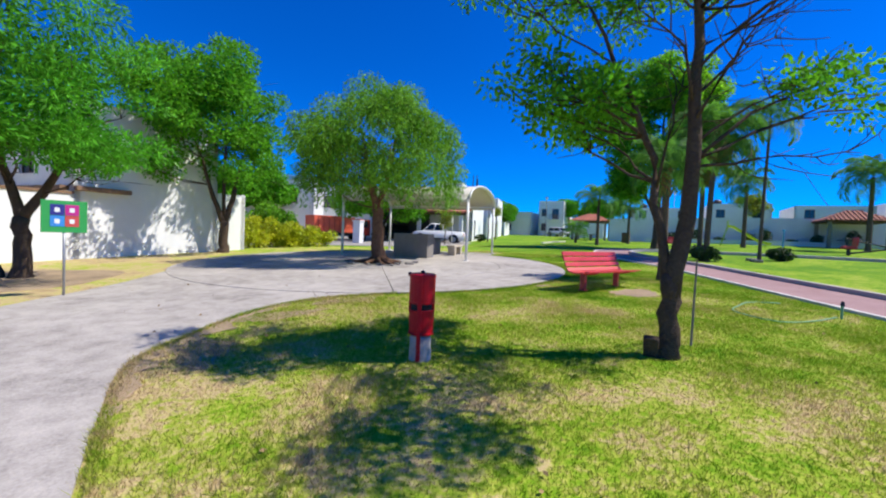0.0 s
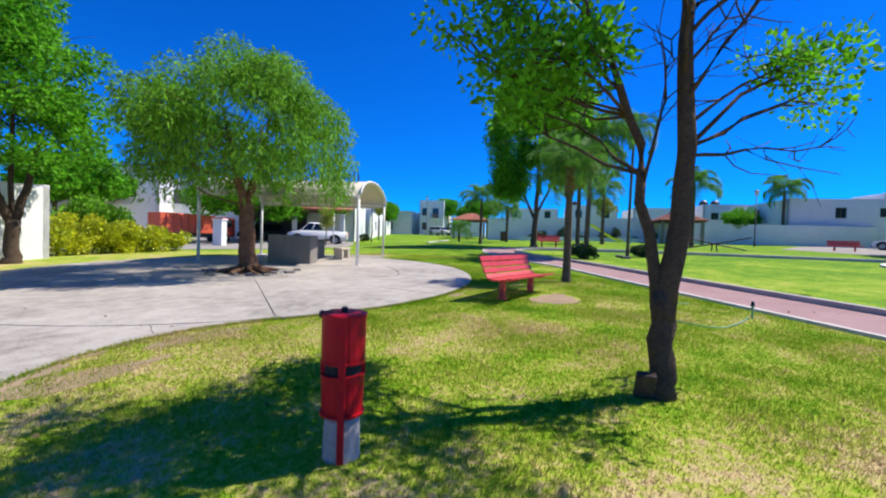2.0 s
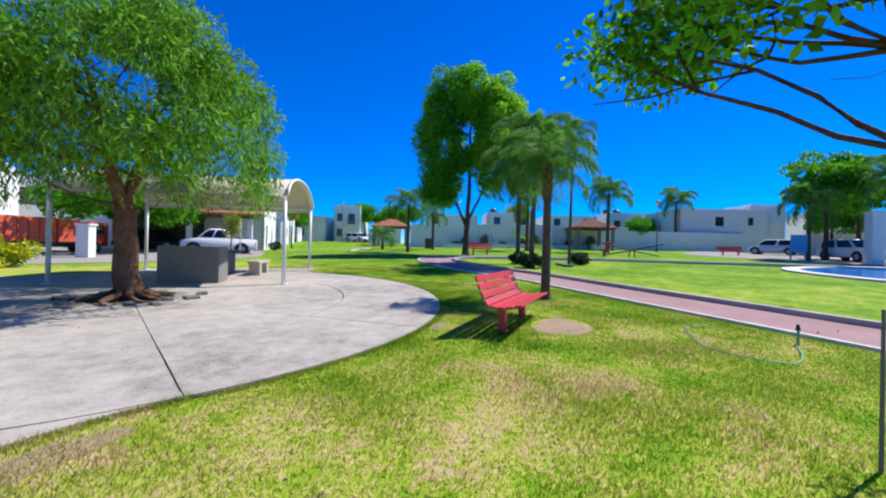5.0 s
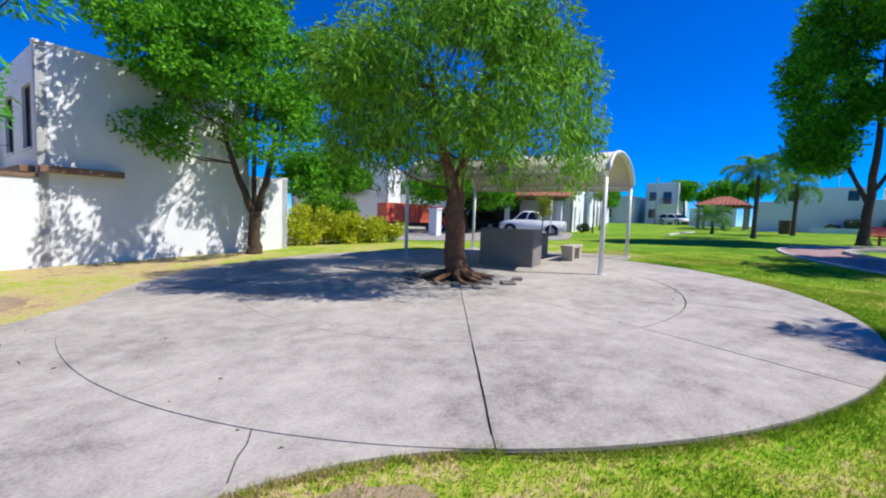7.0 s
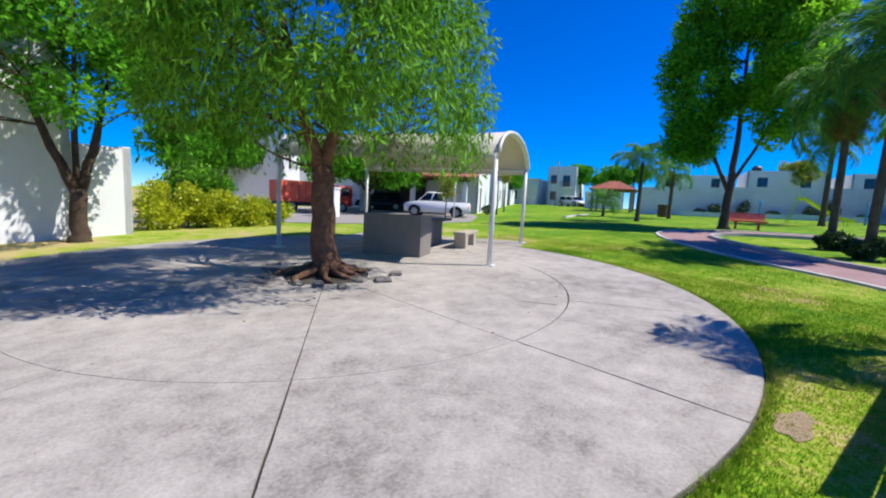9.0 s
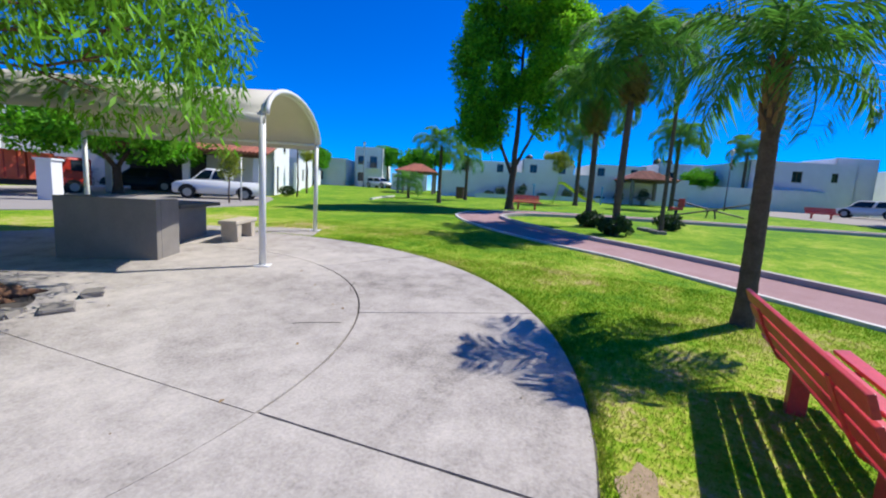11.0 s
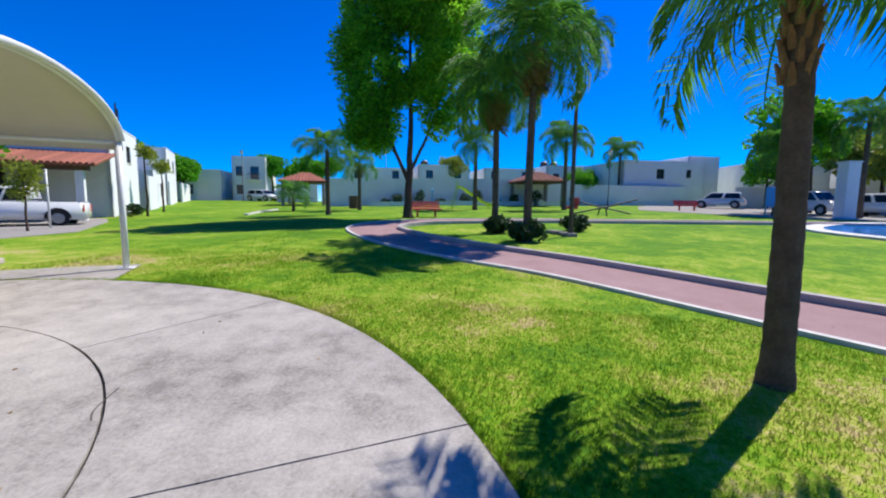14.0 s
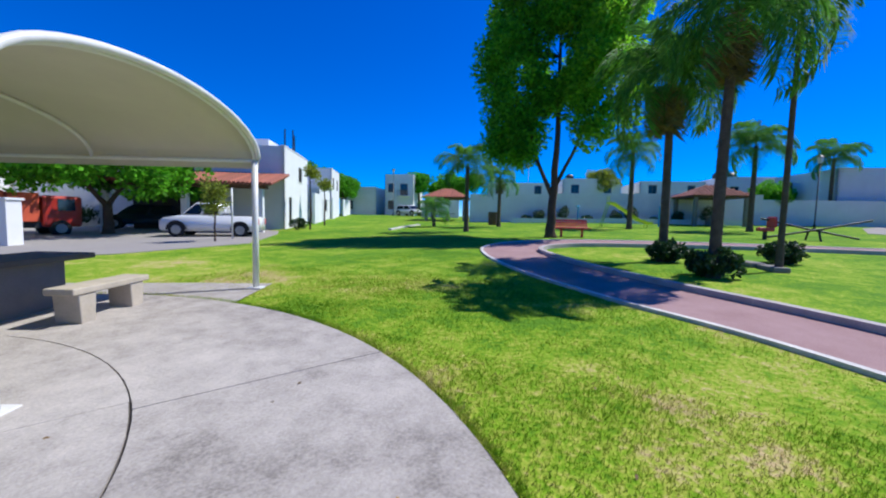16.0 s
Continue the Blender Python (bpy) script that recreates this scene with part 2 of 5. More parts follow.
    bp.inputs["Strength"].default_value, bp.inputs["Distance"].default_value = 0.7, 0.03
    l.new(tex[2], bp.inputs["Height"])
    l.new(bp.outputs["Normal"], b.inputs["Normal"])
    return m


GRASS, BLADE = lawn_material(), lawn_material(True)


def plaza_material():
    """Broom-finished old concrete: pale wear, grey damp stains, speckled aggregate."""
    m = bpy.data.materials.new("plaza_concrete")
    m.use_nodes = True
    n, l = m.node_tree.nodes, m.node_tree.links
    b = n["Principled BSDF"]
    b.inputs["Roughness"].default_value, b.inputs["Specular IOR Level"].default_value = 0.92, 0.2
    co = n.new("ShaderNodeTexCoord").outputs["Object"]
    tex = []
    for sc, det, rough in ((0.45, 7, 0.7), (3.2, 6, 0.7), (38, 3, 0.6), (130, 2, 0.5)):
        t = n.new("ShaderNodeTexNoise")
        t.inputs["Scale"].default_value, t.inputs["Detail"].default_value, t.inputs["Roughness"].default_value = sc, det, rough
        l.new(co, t.inputs["Vector"])
        tex.append(t.outputs["Fac"])
    mixed = None
    for t, k in zip(tex[:3], (1.0, 0.9, 0.55)):
        ma = n.new("ShaderNodeMath")
        ma.operation = "MULTIPLY_ADD"
        l.new(t, ma.inputs[0])
        ma.inputs[1].default_value = k
        if mixed:
            l.new(mixed, ma.inputs[2])
        else:
            ma.inputs[2].default_value = -0.725
        mixed = ma.outputs[0]
    ramp = n.new("ShaderNodeValToRGB")
    e = ramp.color_ramp.elements
    e[0].position, e[0].color = 0.22, (0.22, 0.195, 0.172, 1)
    e[1].position, e[1].color = 0.8, (0.52, 0.468, 0.412, 1)
    for q, c in ((0.42, (0.355, 0.318, 0.282, 1)), (0.56, (0.42, 0.378, 0.335, 1))):
        e.new(q).color = c
    l.new(mixed, ramp.inputs["Fac"])
    l.new(ramp.outputs["Color"], b.inputs["Base Color"])
    bp = n.new("ShaderNodeBump")
    bp.inputs["Strength"].default_value, bp.inputs["Distance"].default_value = 0.5, 0.008
    l.new(tex[2], bp.inputs["Height"])
    l.new(bp.outputs["Normal"], b.inputs["Normal"])
    return m


CONC = plaza_material()


# ---- mesh helpers ----
def mesh_from(name, bm):
    me = bpy.data.meshes.new(name)
    bm.to_mesh(me)
    bm.free()
    return me


def part(name, bm, material, parent=None, label="", smooth=False):
    me = bm if isinstance(bm, bpy.types.Mesh) else mesh_from(name, bm)
    if not me.materials:
        me.materials.append(material)
    if smooth:
        me.polygons.foreach_set("use_smooth", [True] * len(me.polygons))
    ob = new(name, me)
    ob.parent = parent
    if label:
        tagged(ob, label)
    return ob


def thing(name, m, label, category, group="", kind=""):
    ob = new(name)
    ob.matrix_world = m
    return tagged(ob, label, category, group, kind)


def box(bm, x0, x1, y0, y1, z0, z1, bev=0.0, m=None):
    vs = bmesh.ops.create_cube(bm, size=1, matrix=Matrix.Translation(((x0 + x1) / 2, (y0 + y1) / 2, (z0 + z1) / 2)) @ Matrix.Diagonal((x1 - x0, y1 - y0, z1 - z0, 1)))["verts"]
    if bev:
        es = list({e for v in vs for e in v.link_edges})
        vs = list({v for f in bmesh.ops.bevel(bm, geom=es, offset=bev, segments=2, profile=0.5, affect="EDGES")["faces"] for v in f.verts} | {v for v in vs if v.is_valid})
    if m is not None:
        bmesh.ops.transform(bm, matrix=m, verts=vs)
    return bm


def B(*a, bev=0.0, m=None):
    return box(bmesh.new(), *a, bev=bev, m=m)


def tube(bm, pts, radii, seg=8, cap=True):
    """A tapered tube through points."""
    pts = [Vector(p) for p in pts]
    rings = []
    for i, p in enumerate(pts):
        d = (pts[min(i + 1, len(pts) - 1)] - pts[max(i - 1, 0)]).normalized()
        a = d.orthogonal().normalized() if abs(d.z) < 0.9 else Vector((1, 0, 0)).cross(d).normalized()
        c = d.cross(a)
        rings.append([bm.verts.new(p + radii[i] * (math.cos(k * math.tau / seg) * a + math.sin(k * math.tau / seg) * c)) for k in range(seg)])
    for r, s in zip(rings, rings[1:]):
        # match ring starts, so that the tube does not twist
        o = min(range(seg), key=lambda q: (s[q].co - r[0].co).length)
        for k in range(seg):
            bm.faces.new((r[k], r[(k + 1) % seg], s[(o + k + 1) % seg], s[(o + k) % seg]))
    if cap:
        bm.faces.new(rings[0][::-1])
        bm.faces.new(rings[-1])
    return bm


def T(pts, radii, seg=8):
    if not isinstance(radii, (list, tuple)):
        radii = [radii] * len(pts)
    return tube(bmesh.new(), pts, radii, seg)


def prism(bm, poly, z0, z1):
    """A flat polygon in plan, raised from z0 to z1 (numbers, or functions of x and y)."""
    f0, f1 = (z if callable(z) else (lambda x, y, z=z: z) for z in (z0, z1))
    lo = [bm.verts.new((x, y, f0(x, y))) for x, y in poly]
    hi = [bm.verts.new((x, y, f1(x, y))) for x, y in poly]
    bm.faces.new(hi)
    bm.faces.new(lo[::-1])
    for i in range(len(poly)):
        j = (i + 1) % len(poly)
        bm.faces.new((lo[i], lo[j], hi[j], hi[i]))
    bmesh.ops.recalc_face_normals(bm, faces=bm.faces)
    return bm


def quads(name, verts, faces, material):
    me = bpy.data.meshes.new(name)
    me.from_pydata(verts, [], faces)
    me.materials.append(material)
    return me


def on(x, y, rz=0, dz=0.0):
    return pose(x, y, gz(x, y) + dz, 0, 0, rz)


# ---- the ground, pavement, path, pool ----
def surface(name, fn, us, vs, material, lift, kind_label, category="ground"):
    verts, faces = [], []
    for u in us:
        for v in vs:
            x, y = fn(u, v)
            verts.append((x, y, gz(x, y) + lift))
    n = len(vs)
    for i in range(len(us) - 1):
        for j in range(n - 1):
            faces.append((i * n + j, (i + 1) * n + j, (i + 1) * n + j + 1, i * n + j + 1))
    ob = new(name, quads(name, verts, faces, material))
    return tagged(ob, kind_label, category, kind="structure")


XS = [-600, -250, -100, -60, -40] + list(range(-30, 61, 2)) + [45, 70, 90, 120, 200, 400, 900]
YS = [-600, -250, -100, -60, -40] + list(range(-30, 61, 2)) + [70, 90, 120, 200, 400, 900]
ground_ob = surface("ground", lambda u, v: (u, v), sorted(set(XS)), sorted(set(YS)), GRASS, 0.0, "sunlit mown park lawn with dry yellow patches", "lawn")

CX, CY, RIN, ROUT = 7.47, 13.05, 4.28, 6.42


def polar(r, a):
    return CX + r * math.cos(a), CY + r * math.sin(a)


plaza = thing("pavement", pose(0, 0, 0), "pale concrete round plaza cast in ring segments", "pavement", kind="structure")


def slab(r0, r1, a0, a1, g0=.009, g1=.009, ga=.009):
    """A ring segment with worn, uneven edges; g0, g1, ga: half the joint on its inner, outer and end sides."""
    bm = bmesh.new()
    na, nr = max(4, int((a1 - a0) * r1 / 0.11)), max(4, int((r1 - r0) / 0.14))
    g = [[None] * (nr + 1) for _ in range(na + 1)]

    def worn(x, y, k):
        return .6 * noise.noise((x * 5, y * 5, k)) + .6 * noise.noise((x * 17, y * 17, k + 7))

    for i in range(na + 1):
        for j in range(nr + 1):
            r, a = r0 + (r1 - r0) * j / nr, a0 + (a1 - a0) * i / na
            x, y = polar(r, a)
            rag = .7 + max(0, worn(x, y, r0 + a0))
            if j == 0:
                r += g0 * rag
            elif j == nr:
                r -= g1 * rag
            if i == 0:
                a += ga * rag / max(r, .3)
            elif i == na:
                a -= ga * rag / max(r, .3)
            x, y = polar(r, a)
            g[i][j] = bm.verts.new((x, y, gz(x, y) + 0.035))
    for i in range(na):
        for j in range(nr):
            bm.faces.new((g[i][j], g[i][j + 1], g[i + 1][j + 1], g[i + 1][j]))
    rim = [e for e in bm.edges if e.is_boundary]
    low = bmesh.ops.extrude_edge_only(bm, edges=rim)["geom"]
    for v in low:
        if isinstance(v, bmesh.types.BMVert):
            v.co.z -= 0.05
    bmesh.ops.recalc_face_normals(bm, faces=bm.faces)
    return bm


RAD = [radians(a) for a in (-117, -85.3, -56.5, -22, 20, 62, 105, 150, 190, 216)]
for k, (a0, a1) in enumerate(zip(RAD, RAD[1:] + [RAD[0] + math.tau])):
    part("slab", slab(RIN, ROUT, a0, a1, .013 if 0 < k < 4 else .004, .010, .012 if k in (0, 1, 9) else .007), CONC, plaza)
RAD2 = [radians(a) for a in (-117, -85.5, -20, 94, 184)]
for k, (a0, a1) in enumerate(zip(RAD2, RAD2[1:] + [RAD2[0] + math.tau])):
    part("slab", slab(0.75, RIN, a0, a1, .008, .013 if k == 1 else .004, .009 if k in (0, 4) else .003), CONC, plaza)
# dark bed under the joints, and the earth of the tree pit
bed = bmesh.new()
prism(bed, [polar(ROUT + 0.014, k * math.tau / 72) for k in range(72)], lambda x, y: gz(x, y) - 0.05, lambda x, y: gz(x, y) + 0.018)
part("joint_bed", bed, JOINT, plaza, "dark dirt in the joints")

# the walk that leads from the plaza towards the start
def strip(name, left, right, lift, depth, material, label, category, parent=None):
    bm = bmesh.new()
    L, R = [[bm.verts.new((x, y, gz(x, y) + lift)) for x, y in side] for side in (left, right)]
    for i in range(len(L) - 1):
        bm.faces.new((L[i], R[i], R[i + 1], L[i + 1]))
    rim = [e for e in bm.edges if e.is_boundary]
    for v in bmesh.ops.extrude_edge_only(bm, edges=rim)["geom"]:
        if isinstance(v, bmesh.types.BMVert):
            v.co.z -= depth
    bmesh.ops.recalc_face_normals(bm, faces=bm.faces)
    if parent:
        return part(name, bm, material, parent)
    ob = part(name, bm, material)
    return tagged(ob, label, category, kind="structure")


def smooth_line(pts, n=6):
    """Catmull-Rom through plan points."""
    out = []
    for i in range(len(pts) - 1):
        p0, p1, p2, p3 = (Vector(pts[clamp(i + k, 0, len(pts) - 1)]) for k in (-1, 0, 1, 2))
        for k in range(n):
            t = k / n
            q = 0.5 * (2 * p1 + (p2 - p0) * t + (2 * p0 - 5 * p1 + 4 * p2 - p3) * t * t + (3 * p1 - p0 - 3 * p2 + p3) * t ** 3)
            out.append((q.x, q.y))
    return out + [tuple(pts[-1])]


walkR = smooth_line([(-0.6, -4.0), (-0.35, 0.0), (-0.16, 3.0), (-0.1, 3.8), (0.1, 5.2), (0.75, 6.1), (1.6, 7.0), (2.6, 7.55), (3.7, 7.62), (4.75, 7.3)])
walkL = smooth_line([(-3.4, -4.0), (-3.2, 0.0), (-3.0, 4.0), (-2.7, 6.2), (-2.0, 8.4), (-1.2, 9.8), (-0.5, 10.7), (0.2, 11.8), (0.7, 12.8), (1.05, 13.6)])
strip("pavement_walk", walkL, walkR, 0.025, 0.08, CONC, "pale concrete walk curving into the round plaza", "pavement")
dirtL = smooth_line([(-.14, 3.4), (-.08, 4.2), (.05, 5.15), (.35, 5.72), (.8, 6.22), (1.6, 7.05), (2.4, 7.55), (3.0, 7.68)], 10)

# the red path: a loop with kerbs
near = smooth_line([(3.0, -7.6), (7.0, -2.8), (10.2, 0.6), (13.8, 4.4), (16.2, 6.9), (17.6, 9.0), (19.6, 11.4), (22.0, 13.4), (24.2, 14.4), (26.6, 14.2), (29.2, 12.4), (31.6, 7.0), (33.0, 1.2), (34.5, -5.0), (36, -12)])
far = smooth_line([(4.6, -8.8), (8.4, -4.4), (11.9, -0.4), (15.2, 3.4), (17.6, 6.0), (19.2, 8.1), (21.0, 10.2), (22.9, 11.8), (24.2, 12.4), (25.6, 12.2), (27.2, 10.8), (29.5, 6.0), (30.8, 1.0), (32.2, -4.6), (33.4, -11)])
strip("path", near, far, 0.03, 0.08, PATHM, "reddish gravel path looping round the lawn", "path")


def offset(line, d):
    out = []
    for i, p in enumerate(line):
        a, b = Vector(line[max(i - 1, 0)]), Vector(line[min(i + 1, len(line) - 1)])
        t = (b - a).normalized()
        out.append((p[0] - t.y * d, p[1] + t.x * d))
    return out


for side, line, s, mt, hh in (("kerb_outer", near, 1, KERB, 0.055), ("kerb_inner", far, -1, KERBD, 0.14)):
    kerb = thing(side, pose(0, 0, 0), "pale painted concrete kerb along the red path" if s > 0 else "weathered concrete kerb along the red path", "kerb", kind="structure")
    out = offset(line, (0.10 if s > 0 else 0.16) * s)
    for i in range(0, len(line) - 2, 2):
        strip("kerb_stone", [line[i], line[i + 1], line[i + 2]], [out[i], out[i + 1], out[i + 2]], hh, hh + 0.08, mt, "", "", kerb)

# the pool
pool = thing("pool", pose(0, 0, 0), "blue swimming pool with a pale stone rim", "pool", kind="structure")
poolpts = smooth_line([(22.6, -7.6), (25.2, -5.6), (28.2, -4.9), (31.0, -6.4), (34.2, -10.5), (35.2, -17.5), (33.0, -25.0), (26.0, -27.0), (20.5, -21.0), (20.6, -12.0), (22.6, -7.6)])
bm = bmesh.new()
prism(bm, poolpts[:-1], lambda x, y: gz(x, y) - 0.3, lambda x, y: gz(x, y) + 0.03)
part("water", bm, WATER, pool, "clear blue water")
rimo = offset(poolpts, 0.75)
bm = bmesh.new()
L, R = [[bm.verts.new((x, y, gz(x, y) + 0.09)) for x, y in s] for s in (poolpts, rimo)]
for i in range(len(L) - 1):
    bm.faces.new((L[i], R[i], R[i + 1], L[i + 1]))
for v in bmesh.ops.extrude_edge_only(bm, edges=[e for e in bm.edges if e.is_boundary])["geom"]:
    if isinstance(v, bmesh.types.BMVert):
        v.co.z -= 0.35
part("rim", bm, KERB, pool, "pale stone coping")

# side street behind the plaza, and the far street
strip("road", [(4.5, 23.6 + 1.5), (10, 25.4), (16, 23.6), (20.5, 23.4), (25, 27.5), (27, 30)], [(4.5, 44), (10, 44), (16, 44), (20.5, 44), (25, 44), (27.5, 44)], 0.025, 0.06, ROAD, "pale dusty paved side street", "road")
strip("road_far", [(36.5, -40), (37.5, -22), (38.5, -9), (47, -2), (56, -4)], [(60, -40), (60, -22), (60, -12), (60, -8), (60, -6)], 0.02, 0.06, ROAD, "pale paved street beyond the pool", "road")


# ---- plants ----
rng = np.random.default_rng(7)


def leaf_mesh(name, pts, out, size, slim, material, droop=0.0, jitter=0.9):
    """One four-cornered, folded leaf at each point; out: the way each leaf grows."""
    n = len(pts)
    d = out + jitter * rng.normal(size=(n, 3))
    d[:, 2] -= droop
    d /= np.linalg.norm(d, axis=1)[:, None]
    side = np.cross(d, rng.normal(size=(n, 3)))
    side /= np.linalg.norm(side, axis=1)[:, None] + 1e-9
    s = size * rng.uniform(0.65, 1.35, (n, 1))
    v = np.empty((n, 4, 3))
    v[:, 0] = pts
    v[:, 1] = pts + d * s * 0.5 + side * s * slim
    v[:, 2] = pts + d * s
    v[:, 3] = pts + d * s * 0.5 - side * s * slim
    me = bpy.data.meshes.new(name)
    me.vertices.add(4 * n)
    me.vertices.foreach_set("co", v.reshape(-1))
    me.loops.add(4 * n)
    me.loops.foreach_set("vertex_index", np.arange(4 * n, dtype=np.int32))
    me.polygons.add(n)
    me.polygons.foreach_set("loop_start", np.arange(0, 4 * n, 4, dtype=np.int32))
    me.update(calc_edges=True)
    me.validate()
    me.materials.append(material)
    return me


def clumps(blobs, number, shell=0.55):
    """Points and outward ways in the outer part of leaf clumps (centre, radius, flatness)."""
    w = np.array([b[1] ** 2 for b in blobs])
    pick = rng.choice(len(blobs), number, p=w / w.sum())
    d = rng.normal(size=(number, 3))
    d /= np.linalg.norm(d, axis=1)[:, None]
    r = rng.uniform(shell, 1.0, (number, 1)) ** 0.7
    c = np.array([b[0] for b in blobs])[pick]
    rad = np.array([b[1] for b in blobs])[pick][:, None]
    fl = np.array([b[2] for b in blobs])[pick]
    off = d * r * rad
    off[:, 2] *= fl
    return c + off, d


def crown_blobs(centre, radii, number, rmin, rmax, flat=0.75, inner=0.45, low=-1.0):
    """Clump centres spread through an ellipsoid, mostly towards its outside."""
    out = []
    while len(out) < number:
        d = rng.normal(size=3)
        d /= np.linalg.norm(d)
        if d[2] < low:
            continue
        k = rng.uniform(inner, 1.0) ** 0.6
        r = rng.uniform(rmin, rmax)
        p = np.array(centre) + d * k * (np.array(radii) - r * 0.7)
        out.append((p, r, flat))
    return out


def limb(bm, a, b, r0, r1, bend=0.15, seg=7, steps=5):
    a, b = Vector(a), Vector(b)
    L = (b - a).length
    off = Vector(rng.normal(size=3)) * bend * L
    pts = []
    for i in range(steps + 1):
        t = i / steps
        pts.append(a.lerp(b, t) + off * math.sin(math.pi * t) * 0.5 + Vector(rng.normal(size=3)) * 0.012 * L * (0 < i < steps))
    tube(bm, pts, [r0 + (r1 - r0) * (i / steps) for i in range(steps + 1)], seg)
    return pts


def tree(label, x, y, trunks, blobs, leaves, size, slim, material, bark, droop=0.0, twigs=14, group="", shell=0.5, flare=1.5, jitter=0.9):
    """trunks: lists of (dx, dy, z, radius); limbs then reach into the clumps of the crown."""
    t = thing("tree", on(x, y), label, "tree", group)
    bm = bmesh.new()
    ends = []
    for tr in trunks:
        pts, rad = [], []
        for i in range(len(tr) - 1):
            for k in range(3):
                f = k / 3
                a, b = tr[i], tr[i + 1]
                pts.append([a[q] + (b[q] - a[q]) * f + (0.02 * rng.normal() if (i or k) and q < 2 else 0) for q in range(3)])
                rad.append(a[3] + (b[3] - a[3]) * f)
        pts.append(tr[-1][:3])
        rad.append(tr[-1][3])
        if tr[0][2] <= 0.01:
            pts.insert(1, [pts[0][0], pts[0][1], 0.12])
            rad.insert(1, rad[0] * 1.08)
            rad[0] *= flare
            pts[0] = [pts[0][0], pts[0][1], -0.1]
        tube(bm, pts, rad, 12)
        ends += list(zip(pts[len(pts) // 3:], rad[len(pts) // 3:]))
    order = rng.permutation(len(blobs))[:twigs]
    for i in order:
        c = Vector(blobs[i][0])
        cand = [e for e in ends if e[0][2] < c.z + 0.3] or ends
        e, r = min(cand, key=lambda q: (Vector(q[0]) - c).length + 0.6 * abs(Vector(q[0]).z - (c.z - 1.0)))
        pts = limb(bm, e, c, min(r * 0.45, 0.010 + 0.008 * (Vector(e) - c).length), 0.008)
        for q in range(2):
            limb(bm, pts[3], Vector(pts[5]) + Vector(rng.normal(size=3)) * blobs[i][1] * 0.6, 0.012, 0.004, steps=3, seg=5)
    part("trunk", bm, bark, t, smooth=True)
    p, d = clumps(blobs, leaves, shell)
    part("crown", leaf_mesh("crown", p, d, size, slim, material, droop, jitter), material, t)
    return t


def frond_mesh(length, droop, seed, dry=False):
    """A feather frond: a bent midrib with hanging leaflets on both sides."""
    r = np.random.default_rng(seed)
    V, F = [], []
    n = 34
    rib = []
    for i in range(n + 1):
        s = i / n
        ang = 1.0 - droop * s ** 1.15
        if i == 0:
            p = np.zeros(3)
        else:
            p = rib[-1] + length / n * np.array([math.cos(ang), 0, math.sin(ang)])
        rib.append(p)
    for i in range(n):
        a, b = rib[i], rib[i + 1]
        w = 0.022 * (1 - 0.8 * i / n)
        k = len(V)
        V += [a + (0, w, 0), a - (0, w, 0), b - (0, w * .9, 0), b + (0, w * .9, 0), a + (0, 0, w * 1.4), b + (0, 0, w * 1.4)]
        F += [(k, k + 1, k + 2, k + 3), (k + 1, k + 4, k + 5, k + 2), (k + 4, k, k + 3, k + 5)]
        if i < 4:
            continue
        s = i / n
        ll = length * (0.12 + 0.24 * math.sin(math.pi * min(1, 0.15 + 0.85 * s)) ** 0.8) * r.uniform(0.8, 1.15)
        for sg in (-1, 1):
            for _ in range(2):
                base = a + (b - a) * r.uniform()
                up = r.uniform(-0.5, 0.35)
                dv = np.array([0.55, sg * 0.85, up])
                dv /= np.linalg.norm(dv)
                mid = base + dv * ll * 0.5
                tip = mid + (dv * 0.7 + np.array([0.1, 0, -0.75 if not dry else -1.2])) * ll * 0.5
                ww = np.array([0.018, 0, 0.005]) * length / 2.2
                k = len(V)
                V += [base - ww * .6, base + ww * .6, mid + ww, mid - ww, tip]
                F += [(k, k + 1, k + 2, k + 3), (k + 3, k + 2, k + 4)]
    return [tuple(v) for v in V], F


FRONDS = {}


def fronds(kind, length, droop, dry=False):
    if kind not in FRONDS:
        FRONDS[kind] = [quads("frond", *frond_mesh(length, droop + 0.25 * q, 11 * q + len(kind), dry), DRYF if dry else LEAF_F) for q in range(3)]
    return FRONDS[kind]


